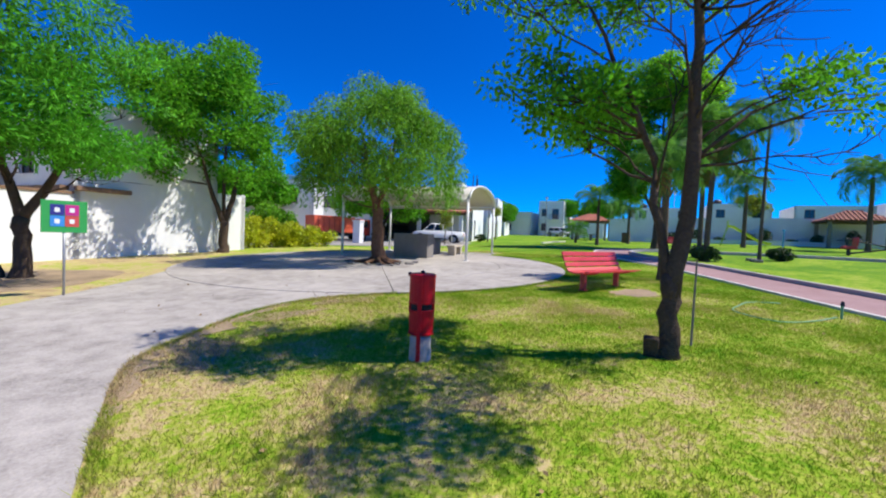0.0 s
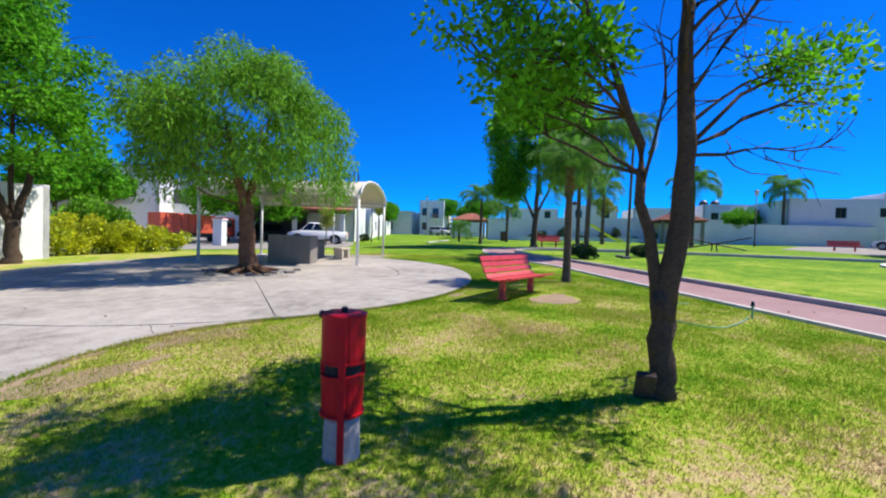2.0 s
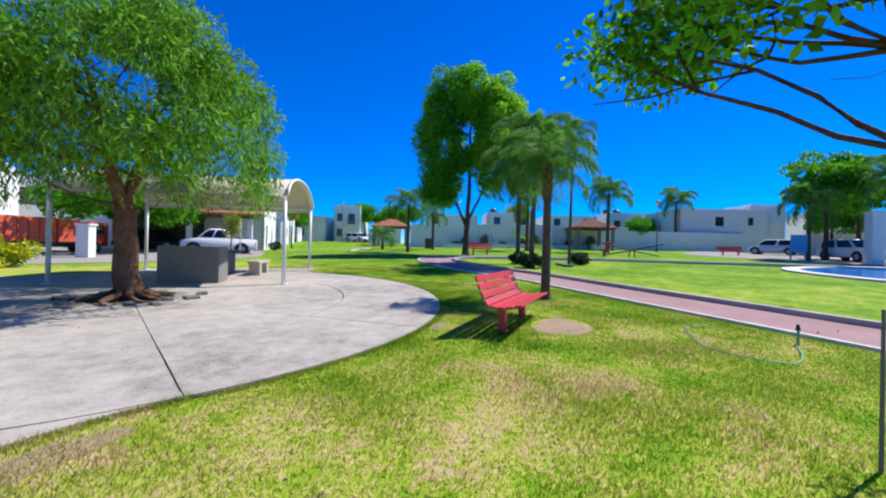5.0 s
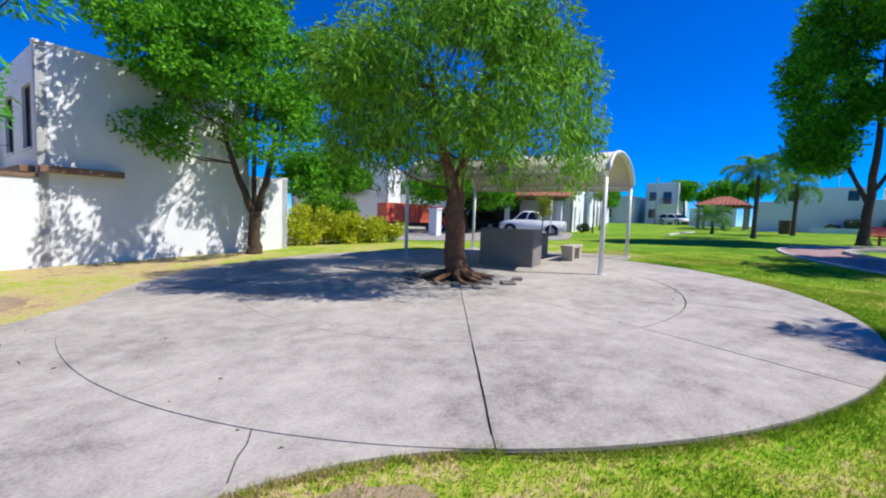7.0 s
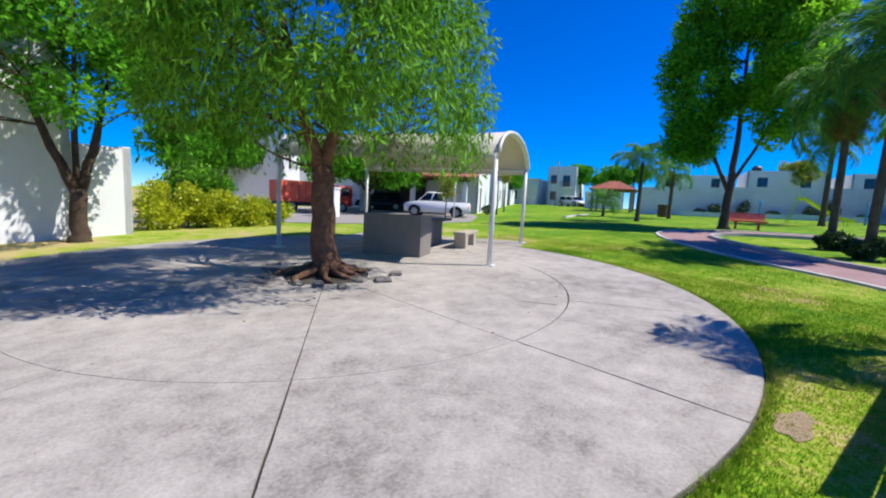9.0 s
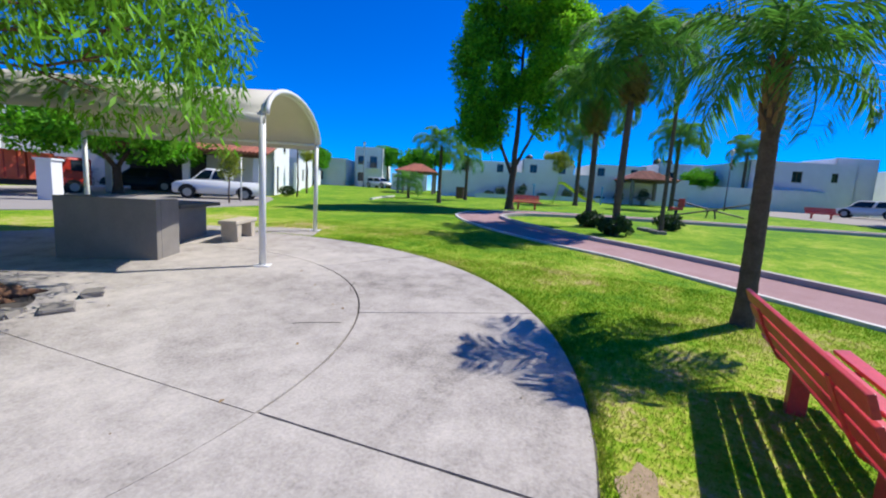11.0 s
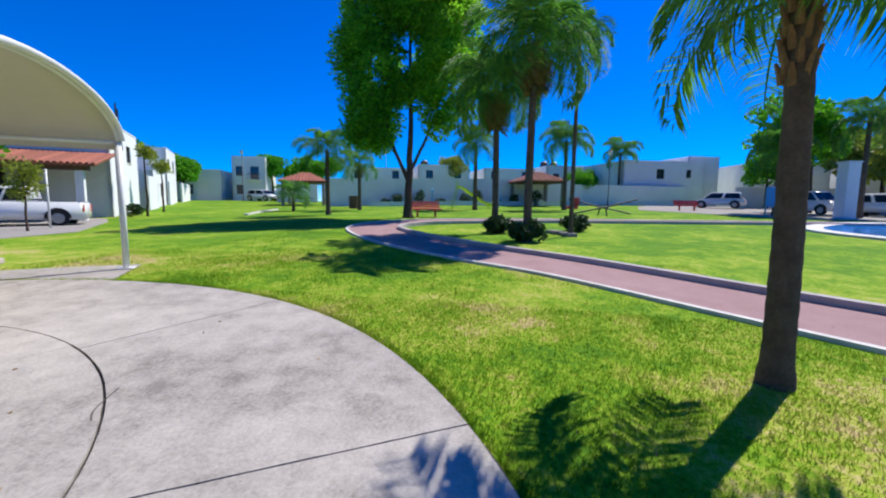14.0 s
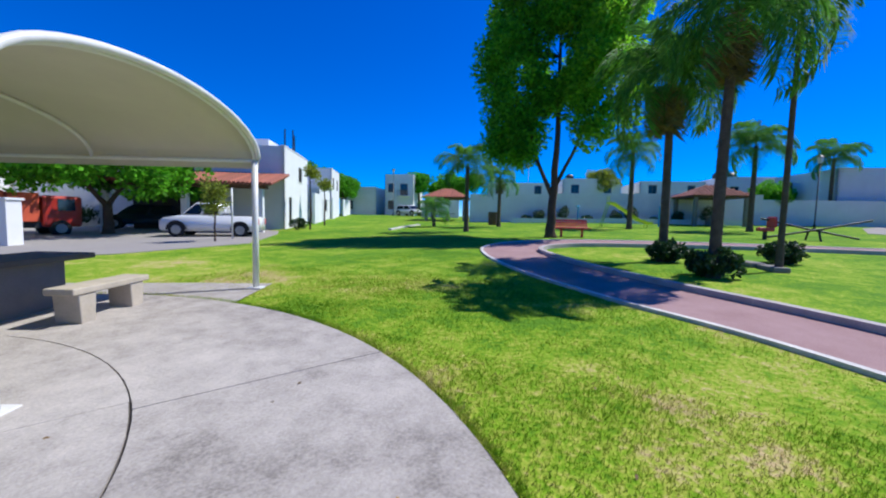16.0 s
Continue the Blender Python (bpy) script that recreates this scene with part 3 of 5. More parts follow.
def palm(label, x, y, h, r, length=2.3, number=20, lean=(0, 0), droop=2.1, boots=True, dry=0, seed=1):
    """A feather palm: ringed trunk of height h, old leaf bases and a head of fronds."""
    g = random.Random(seed)
    t = thing("palm_tree", on(x, y), label, "palm tree", "palms in the park")
    bm = bmesh.new()
    n = int(h / 0.09)
    pts, rad = [], []
    for i in range(n + 1):
        s = i / n
        pts.append((lean[0] * s * s, lean[1] * s * s, -0.1 + s * (h + 0.1)))
        rad.append(r * (1.35 - 0.35 * min(1, s * 9)) * (1 - 0.25 * s) * (1.0 if i % 2 else 1.05))
    tube(bm, pts, rad, 12)
    part("trunk", bm, PALMB, t, smooth=True)
    top = Vector(pts[-1])
    if boots:
        for i in range(40):
            a, z = i * 2.4, h - .85 + .85 * i / 40
            c, s = math.cos(a), math.sin(a)
            p = top + Vector((c * r * .75, s * r * .75, z - h))
            part("leaf_base", T([p, p + Vector((c * .02, s * .02, .09)), p + Vector((c * .055, s * .055, .17))], [0.034, 0.029, 0.012], 5), BOOT, t, "fibrous brown old leaf base")
    for kind, cnt, dr in (("g%.1f%.1f" % (length, droop), number, False), ("d%.1f" % length, dry, True)):
        for i in range(cnt):
            me = fronds(kind, length * (0.8 if dr else 1), droop if not dr else 2.9, dr)[i % 3]
            ob = part("frond", me, LEAF_F, t)
            el = g.uniform(-12, 12) + (45 - 95 * (i / max(cnt, 1)) if not dr else -75)
            sc = g.uniform(0.85, 1.1)
            ob.matrix_basis = Matrix.Translation(top + Vector((0, 0, 0.05 - 0.25 * i / max(cnt, 1)))) @ pose(0, 0, 0, 0, -el, i * 137.5 + g.uniform(-15, 15)) @ Matrix.Scale(sc, 4)
    return t


def shrub(name, label, x, y, radii, leaves, size, material, category="shrub", group="", z=0.0):
    t = thing(name, on(x, y), label, category, group)
    bm = bmesh.new()
    for k in range(6):
        a = k * 1.05
        limb(bm, (0.04 * math.cos(a), 0.04 * math.sin(a), -0.05), (radii[0] * .6 * math.cos(a), radii[1] * .6 * math.sin(a), radii[2] * 1.1), 0.02, 0.008, seg=5, steps=3)
    part("stems", bm, BARK, t)
    blobs = crown_blobs((0, 0, radii[2]), radii, 26, min(radii) * .3, min(radii) * .5, 0.9)
    p, d = clumps(blobs, leaves, 0.3)
    p[:, 2] = np.maximum(p[:, 2], 0.03)
    part("foliage", leaf_mesh("foliage", p, d, size, 0.3, material), material, t)
    return t


# ---- plaza furniture ----
def litter_bin(x, y, rz):
    """Two steel drums, one above the other, strapped to a flat post on a concrete footing."""
    t = thing("litter_bin", on(x, y, rz), "dark red metal litter bin with two drums on a concrete footing", "litter bin")
    part("base", T([(0, 0, -.04), (0, 0, .02), (0, 0, .25), (0, 0, .265)], [.128, .122, .114, .105], 20), KERBD, t, "pale worn concrete footing")
    for nm, z0, z1, r0, r1 in (("lower_drum", .285, .55, .130, .140), ("upper_drum", .62, .92, .138, .142)):
        d = part(nm, T([(0, 0, z0), (0, 0, z0 + .012), (0, 0, z0 + .05), (0, 0, z1 - .02), (0, 0, z1)], [r0 * .9, r0, r0 + .003, r1, r1], 24), REDBIN, t, smooth=False)
        for zz in (z0 + .012, z1 - .004):
            part("rim", T([(0, 0, zz - .008), (0, 0, zz + .008)], r1 + .004, 24), REDBIN, d)
    # added black core: paints the shade seen in the open gap
    part("dark_gap_core", T([(0, 0, .548), (0, 0, .622)], .116, 20), RUBBER, t, "near-black core standing in for the shaded gap between the drums")
    for a in (205, 25):
        part("strap", B(.142, .155, -.022, .022, .01, .935, bev=.004, m=pose(0, 0, 0, 0, 0, a)), REDBIN, t)
    for a in (115, 295):
        part("bracket", B(.116, .142, -.02, .02, .535, .635, m=pose(0, 0, 0, 0, 0, a)), REDBIN, t)
    lid = part("lid", T([(0, 0, .924), (0, 0, .937), (0, 0, .944)], [.147, .147, .125], 24), REDBIN, t, "domed dark red lid")
    part("knob", T([(0, 0, .944), (0, 0, .966), (0, 0, .978)], [.02, .025, .01], 8), BLACKM, lid)
    part("hinge", B(.130, .158, -.03, .03, .91, .95, bev=.004, m=pose(0, 0, 0, 0, 0, 115)), BLACKM, lid)


def park_bench(x, y, rz, length=1.55, pad=False, group="red park benches"):
    """Red slatted bench: curved seat and back of boards on two posts; it faces its own -y."""
    t = thing("park_bench", on(x, y, rz), "red painted slatted metal bench on the lawn", "bench", group)
    # profile from the front edge of the seat to the top of the back
    prof = [(-0.46, 0.45, 8), (-0.33, 0.42, 4), (-0.20, 0.405, 0), (-0.075, 0.41, -8), (0.035, 0.465, -48), (0.10, 0.58, -64), (0.155, 0.70, -68), (0.20, 0.82, -72)]
    for px, pz, tilt in prof:
        part("slat", B(-length / 2, length / 2, -0.052, 0.052, -0.016, 0.016, bev=0.006, m=pose(0, px, pz, -tilt, 0, 0)), RED, t)
    for sx in (-length * .31, length * .31):
        pr = [(sx, px, pz - 0.03) for px, pz, _ in prof]
        part("bracket", T(pr, 0.022, 6), RED, t)
        part("leg", B(sx - 0.05, sx + 0.05, -0.17, -0.05, -0.05, 0.39, bev=0.008), RED, t)
        part("foot", B(sx - 0.07, sx + 0.07, -0.2, -0.02, -0.02, 0.012), RED, t)
    return t


litter_bin(2.63, 3.65, 20)

U = Vector((math.cos(radians(32)), math.sin(radians(32))))
V2 = Vector((-U.y, U.x))
UA = math.degrees(math.atan2(U.y, U.x))


def canopy():
    ax, ay = 10.87, 12.24
    t = thing("shade_canopy", on(ax, ay, UA), "cream canvas barrel-vault shade canopy on white steel posts", "canopy")
    W, D, H, RISE = 4.55, 5.7, 2.47, 0.68

    def zb(u, v):
        p = Vector((ax, ay)) + U * u + V2 * v
        return gz(p.x, p.y) - gz(ax, ay)

    for u, v in ((0, 0), (W, 0), (0, D), (W, D)):
        p = part("post", T([(u, v, zb(u, v) - 0.1), (u, v, H)], 0.055, 12), PIPE, t, smooth=True)
        part("base_plate", B(u - .12, u + .12, v - .12, v + .12, zb(u, v) + 0.02, zb(u, v) + 0.05, bev=.004), PIPE, p)
    arc = [(W / 2 - W / 2 * math.cos(a) * (1.0), H + RISE * math.sin(a)) for a in [math.pi * k / 24 for k in range(25)]]
    for v in (0, D / 2, D):
        part("arch_pipe", T([(u, v, z) for u, z in arc], 0.035, 8), PIPE, t, smooth=True)
    for u in (0, W):
        part("eave_pipe", T([(u, 0, H), (u, D, H)], 0.035, 8), PIPE, t, smooth=True)
    bm = bmesh.new()
    rows = []
    nv = 12
    for j in range(nv + 1):
        v = -0.06 + (D + 0.12) * j / nv
        sag = 0.03 * abs(math.sin(math.pi * 2 * j / nv))
        prof = [(-0.05, H - 0.13), (-0.05, H)] + [(u, z + 0.045 - sag * math.sin(math.pi * k / 24)) for k, (u, z) in enumerate(arc)] + [(W + 0.05, H), (W + 0.05, H - 0.13)]
        rows.append([bm.verts.new((u, v, z)) for u, z in prof])
    for a, b in zip(rows, rows[1:]):
        for k in range(len(a) - 1):
            bm.faces.new((a[k], b[k], b[k + 1], a[k + 1]))
    bmesh.ops.recalc_face_normals(bm, faces=bm.faces)
    bmesh.ops.solidify(bm, geom=bm.faces[:], thickness=0.012)
    part("canvas", bm, CANVAS, t, smooth=True)
    for v in (-0.07, D + 0.07):
        part("canvas_hem", T([(u, v, z + 0.03) for u, z in arc], 0.045, 8), PIPE, t, "white rolled hem", smooth=True)


canopy()
surface("pavement_apron", lambda u, v: (10.87 + U.x * u + V2.x * v, 12.24 + U.y * u + V2.y * v), [k * .5 for k in range(11)], [-.12 + k * .5 for k in range(13)], CONC, .024, "pale concrete apron under the canopy", "pavement")
cracks = thing("pavement_crack", pose(0, 0, 0), "dark dirty cracks in the concrete", "pavement", kind="structure")
for k, pts in enumerate(([(3.2, 8.32), (3.16, 8.1), (3.1, 7.95), (3.05, 7.72)], [(9.15, 9.83), (9.28, 9.68), (9.45, 9.42)], [(10.5, 10.1), (10.62, 10.22), (10.9, 10.35)])):
    ln = smooth_line(pts, 5)
    strip("crack", offset(ln, .004), offset(ln, -.004), .029 if k == 0 else .039, .003, JOINT, "", "", cracks)


def plaza_at(x, y, rz=0.0):
    return on(x, y, UA + rz, 0.035)


def barbecue():
    t = thing("barbecue_counter", plaza_at(10.12, 13.82), "grey rendered masonry barbecue counter under the canopy", "barbecue")
    part("front_wall", B(-.0, .14, 0, 1.55, -.05, 1.0, bev=.01), GREY, t)
    part("side_wall", B(0.143, .72, 0, .14, -.05, 1.0, bev=.01), GREY, t)
    part("rear_wall", B(0.143, .72, 1.41, 1.55, -.05, 1.0, bev=.01), GREY, t)
    part("worktop", B(0.145, .70, 0.142, 1.408, 0.72, 0.80, bev=.005), GREY, t)
    t = thing("concrete_table", plaza_at(11.75, 15.75), "dark-topped concrete picnic table on a block base", "table")
    part("tabletop", B(-.95, .95, -.45, .45, .70, .78, bev=.012), DARKTOP, t, "dark stained slab")
    part("pedestal", B(-.68, .62, -.26, .26, -.04, .70, bev=.012), GREY, t)


barbecue()


def concrete_bench(x, y, rz):
    t = thing("concrete_bench", plaza_at(x, y, rz), "pale cast concrete backless bench on the plaza", "bench", "concrete benches at the table")
    part("seat", B(-.68, .68, -.19, .19, .36, .45, bev=.02), BENCHC, t)
    for s in (-.44, .44):
        bm = bmesh.new()
        box(bm, s - .11, s + .11, -.17, .17, -.03, .36, bev=.015)
        for v in bm.verts:
            if v.co.z > .3:
                v.co.x = s + (v.co.x - s) * 1.25
        part("leg", bm, BENCHC, t)


concrete_bench(12.5, 14.86, 0)
concrete_bench(11.05, 16.65, 0)

park_bench(9.18, 5.53, -1, 2.25)
pad = thing("pavement_pad", pose(0, 0, 0), "worn pale earth patch in front of the bench", "ground", kind="structure")
bm = bmesh.new()
def ragged(a):
    return 1 + .14 * math.sin(3 * a + .6) + .08 * math.sin(7 * a) + .05 * math.sin(13 * a + 1) + .04 * math.sin(23 * a)


prism(bm, [(9.3 + 0.66 * math.cos(a) * ragged(a), 4.62 + 0.46 * math.sin(a) * ragged(a)) for a in [k * math.tau / 90 for k in range(90)]], lambda x, y: gz(x, y) - .03, lambda x, y: gz(x, y) + .004)
part("patch", bm, DIRT, pad)


def sign_board(x, y, rz):
    t = thing("sign_board", on(x, y, rz), "green park notice with four coloured panels on a steel post", "sign")
    part("post", T([(0, .02, -.1), (0, .02, 1.5)], .022, 8), STEEL, t, smooth=True)
    bd = part("board", B(-.32, .32, -.012, .012, 1.18, 1.76, bev=.004), GREENP, t)
    for k in range(4):
        u, z = -.2 + .205 * (k % 2), 1.50 - .205 * (k // 2)
        pn = part("panel", B(u, u + .195, -.018, -.0125, z - .005, z + .19), SIGNC[k], bd)
        part("pictogram", B(u + .06, u + .13, -.021, -.0185, z + .05, z + .13), WHITE, pn, "small pale pictogram bar")


sign_board(-.74, 10.22, 15)

# ---- trees by the plaza ----
# young tree next to the start, forked low
t0 = [
    [(0, 0, 0, .117), (.02, .02, .5, .109), (.03, .02, .95, .103)],
    [(.03, .0, .7, .103), (.10, -.08, 1.6, .089), (.13, -.09, 2.6, .075), (.19, -.05, 3.6, .056), (.26, 0, 4.8, .038), (.2, .1, 6.6, .017)],
    [(.0, .05, .8, .060), (-.01, .17, 1.5, .050), (-.05, .27, 2.3, .042), (-.2, .5, 3.1, .033), (-.45, .95, 4.2, .016)],
]
bl = []
for c, rad, nn in (((-.75, 1.1, 3.1), (1.0, 1.0, .8), 15), ((-.6, 1.1, 4.5), (1.6, 1.5, .9), 18), ((0, -2.0, 5.0), (1.5, 1.4, .8), 14), ((.5, 1.4, 3.0), (.8, .9, .5), 10), ((.6, -.3, 4.9), (1.7, 1.7, 1.0), 18), ((1.45, -1.1, 3.15), (1.0, .9, .5), 5), ((.3, .1, 5.8), (1.4, 1.4, .7), 12)):
    bl += crown_blobs(c, rad, nn, .28, .48, .7, .2)
young = tree("young forked ash tree with a dark bare trunk and sparse leaves", 5.03, 2.09, t0, bl, 20000, .080, .26, LEAF_A, BARK, twigs=48, shell=.1)
# pepper tree in the middle of the plaza
bl = crown_blobs((-.1, .1, 4.1), (3.35, 3.35, 2.65), 74, .45, .85, .8, .45, -.8)
tp = [[(0, 0, 0, .29), (-.05, .02, .6, .23), (-.08, .05, 1.4, .21), (-.12, .05, 2.0, .19)], [(-.1, .05, 1.9, .14), (.35, .3, 3.0, .09), (.6, .5, 4.4, .04)], [(-.12, .05, 1.9, .14), (-.6, -.1, 3.0, .09), (-1.0, -.3, 4.4, .04)], [(-.1, 0, 1.95, .1), (.0, -.5, 3.2, .07), (.1, -.8, 4.6, .03)]]
pep = tree("pepper tree with a reddish trunk and a round drooping crown", 7.58, 13.3, tp, bl, 40000, .15, .12, LEAF_P, BARKR, droop=1.2, twigs=60, shell=.45, flare=1.7)
# hanging strands of fine leaves round the skirt of the crown
strands = []
for k in range(650):
    a, q = rng.uniform(0, math.tau), rng.uniform(0, 1)
    rr = 3.0 * math.sqrt(1 - (q * .75 - .25) ** 2) * rng.uniform(.75, 1.0)
    z0 = 3.7 + 2.3 * (q - .35)
    n = int(rng.integers(10, 22))
    x0, y0 = rr * math.cos(a), rr * math.sin(a)
    for i in range(n):
        strands.append((x0 + .05 * rng.normal(), y0 + .05 * rng.normal(), max(z0 - i * .065, 1.95)))
strands = np.array(strands)
part("strand_curtain", leaf_mesh("strand_curtain", strands, np.tile([0, 0, -.6], (len(strands), 1)), .15, .11, LEAF_P, .3, .5), LEAF_P, pep)
# roots lifting round the pit
for k in range(11):
    a = k * .58 + rng.uniform(-.2, .2)
    L = rng.uniform(.6, 1.15)
    part("root", T([(.15 * math.cos(a), .15 * math.sin(a), .2), (.4 * math.cos(a), .4 * math.sin(a), .09), (L * .8 * math.cos(a + .15), L * .8 * math.sin(a + .15), .055), (L * math.cos(a + .3), L * math.sin(a + .3), .0)], [.11, .075, .05, .02], 7), BARKR, pep, smooth=True)
# broken concrete round the pit
g2 = random.Random(4)
for k in range(12):
    a, r = 1.6 + k * .36 + g2.uniform(-.1, .1), g2.uniform(.85, 1.45)
    x, y = 7.58 + r * math.cos(a), 13.3 + r * math.sin(a)
    s = thing("stone", on(x, y, g2.uniform(0, 360), .03), "broken grey concrete chunk lying round the tree pit", "stone", "rubble round the pepper tree")
    w, d, h = g2.uniform(.09, .2), g2.uniform(.07, .14), g2.uniform(.03, .08)
    bm = B(-w, w, -d, d, -.01, h, bev=.02)
    for v in bm.verts:
        v.co += Vector((g2.uniform(-.02, .02), g2.uniform(-.02, .02), g2.uniform(-.012, .012)))
    part("chunk", bm, GREY, s)
# worn earth showing through the lawn
for k, (x, y, rx, ry) in enumerate(((1.9, 6.6, .8, .22), (.75, 5.3, .3, .6), (8.3, 6.47, .26, .12), (3.4, 7.25, .6, .2))):
    bm = bmesh.new()
    prism(bm, [(x + rx * math.cos(a) * (1 + .22 * math.sin(3 * a + k) + .1 * math.sin(7 * a)), y + ry * math.sin(a) * (1 + .2 * math.cos(4 * a + k))) for a in [q * math.tau / 36 for q in range(36)]], lambda x, y: gz(x, y) - .03, lambda x, y: gz(x, y) + .007)
    tagged(part("ground_worn", bm, DIRT), "worn brown earth patch in the lawn", "ground", kind="structure")
# ash by the white wall
bl = crown_blobs((-.7, -.8, 5.5), (3.7, 3.3, 3.7), 100, .45, .85, .75, .35, -.8)
t2 = [[(0, 0, 0, .22), (.0, 0, .6, .19), (.02, 0, 1.4, .18)], [(.05, 0, 1.3, .13), (.35, .1, 2.4, .11), (.7, .2, 4.2, .05)], [(-.02, 0, 1.3, .13), (-.45, -.1, 2.4, .10), (-.9, -.2, 4.0, .05)], [(0, 0, 1.5, .08), (.0, .2, 3.4, .07), (.1, .2, 6.2, .03)]]
tree("dark-trunked forked ash tree beside the white wall", 3.75, 20.45, t2, bl, 42000, .15, .24, LEAF_A, BARK, twigs=60, shell=.3)
# jacaranda by the notice
bl = []
for c, rad, nn in (((-.2, -1.7, 5.1), (3.2, 3.1, 2.8), 76), ((.3, -1.8, 3.0), (2.7, 2.4, .9), 32), ((-2.0, -.6, 4.2), (2.6, 2.6, 2.0), 22)):
    bl += crown_blobs(c, rad, nn, .55, .9, .5, .35)
tj = [[(0, 0, 0, .19), (.02, 0, .8, .16), (.0, 0, 1.4, .16)], [(0, 0, 1.35, .12), (-.2, .1, 2.2, .09), (-.6, .1, 3.8, .05)], [(0, 0, 1.35, .12), (.35, 0, 2.0, .1), (1.0, .2, 3.6, .05)], [(-.35, .2, 0, .05), (-.6, .1, 1.0, .045), (-.5, .1, 2.4, .03)]]
tree("jacaranda with feathery layered foliage and a forked trunk", -1.75, 13.8, tj, bl, 60000, .15, .11, LEAF_J, BARK, twigs=40, shell=.25, jitter=.7)
# dry soil under the jacaranda
bm = bmesh.new()
prism(bm, [(-2.2 + 2.3 * math.cos(a) * (1 + .1 * math.sin(4 * a)), 13.4 + 2.1 * math.sin(a)) for a in [k * math.tau / 30 for k in range(30)]], lambda x, y: gz(x, y) - .03, lambda x, y: gz(x, y) + .01)
tagged(part("ground_bare", bm, DIRT), "bare brown soil under the jacaranda", "ground", kind="structure")
strip("ground_edge", [(x + .02 * rng.normal(), y + .02 * rng.normal()) for x, y in dirtL], [(x + .035 * rng.normal(), y + .035 * rng.normal()) for x, y in ((q[0] + (p[0] - q[0]) * k, q[1] + (p[1] - q[1]) * k) for p, q, k in zip(offset(dirtL, -.42), dirtL, (.1 + .9 * math.sin(math.pi * i / len(dirtL)) * (.75 + .25 * math.sin(i * 1.1)) for i in range(len(dirtL)))))], .012, .05, DIRT, "worn earth edge between walk and lawn", "ground")

# tall two-tone tree by the tip of the path: a dense dark half, and a lighter one with gaps round the fork
bl = crown_blobs((-.3, 2.0, 7.4), (2.6, 2.5, 5.2), 90, .55, .95, .8, .3, -.95) + crown_blobs((-.2, .7, 11.4), (2.6, 2.6, 2.8), 30, .5, .9, .8, .3)
tb = [[(0, 0, -.05, .27), (0, 0, .8, .22), (.05, -.05, 2.4, .18), (.1, -.1, 5, .13), (.0, -.1, 10.5, .05)], [(.03, 0, 2.0, .12), (-.2, .7, 3.6, .09), (-.3, 1.3, 5.8, .05)], [(.05, 0, 2.3, .1), (.3, -.8, 4, .08), (.4, -1.6, 6, .04)]]
tall = tree("tall ash tree with a pale trunk on the far lawn", 30.3, 13.8, tb, bl, 40000, .2, .26, LEAF_A, BARK, twigs=40, shell=.3)
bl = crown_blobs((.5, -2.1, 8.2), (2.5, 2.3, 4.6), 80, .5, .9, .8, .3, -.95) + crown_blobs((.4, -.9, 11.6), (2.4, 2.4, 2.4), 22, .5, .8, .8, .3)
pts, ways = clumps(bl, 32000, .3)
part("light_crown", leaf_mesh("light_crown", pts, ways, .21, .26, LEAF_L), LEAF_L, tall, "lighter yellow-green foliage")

# palms
palm("feather palm beside the red bench with brown leaf bases", 12.2, 5.33, 3.2, .112, 1.35, 18, (.06, .03), 2.0, True, 0, 3)
palm("tall feather palm with a clipped bush at its foot", 23.72, 8.55, 5.2, .125, 2.4, 24, (.1, .05), 2.6, True, 9, 5)
palm("tall feather palm with a clipped bush at its foot", 21.3, 7.38, 5.9, .125, 2.5, 24, (.2, -.1), 2.5, True, 7, 8)
palm("slim feather palm on the far lawn", 32.0, 19.4, 3.9, .14, 2.2, 16, (0, 0), 2.2, False, 0, 9)
palm("slim feather palm on the far lawn", 38.5, 20.1, 3.6, .14, 2.1, 14, (0, 0), 2.2, False, 1, 12)
palm("feather palm in the playground", 41.0, 11.5, 5.2, .17, 2.4, 18, (0, 0), 2.2, False, 0, 15)
palm("feather palm in the playground", 44.0, 4.5, 5.6, .17, 2.6, 18, (0, 0), 2.2, False, 0, 17)
palm("feather palm beyond the pool", 41.5, -14.5, 6.3, .17, 2.8, 20, (0, 0), 2.2, False, 0, 21)
palm("feather palm beyond the pool", 42.5, -10.0, 4.6, .17, 2.6, 18, (0, 0), 2.2, False, 0, 23)
palm("feather palm behind the boundary wall", 62.0, -3.2, 6.2, .18, 2.9, 20, (0, 0), 2.1, False, 0, 25)
palm("small feather palm on the far lawn", 36.5, 24.5, 1.3, .13, 1.7, 14, (0, 0), 1.9, False, 0, 31)

for (x, y), rr in (((23.72, 8.55), .62), ((21.3, 7.38), .64), ((25.3, 5.55), .58)):
    shrub("clipped_bush", "dark green clipped round bush on the lawn", x, y, (rr, rr, .34), 3500, .09, LEAF_D, "bush", "clipped bushes")


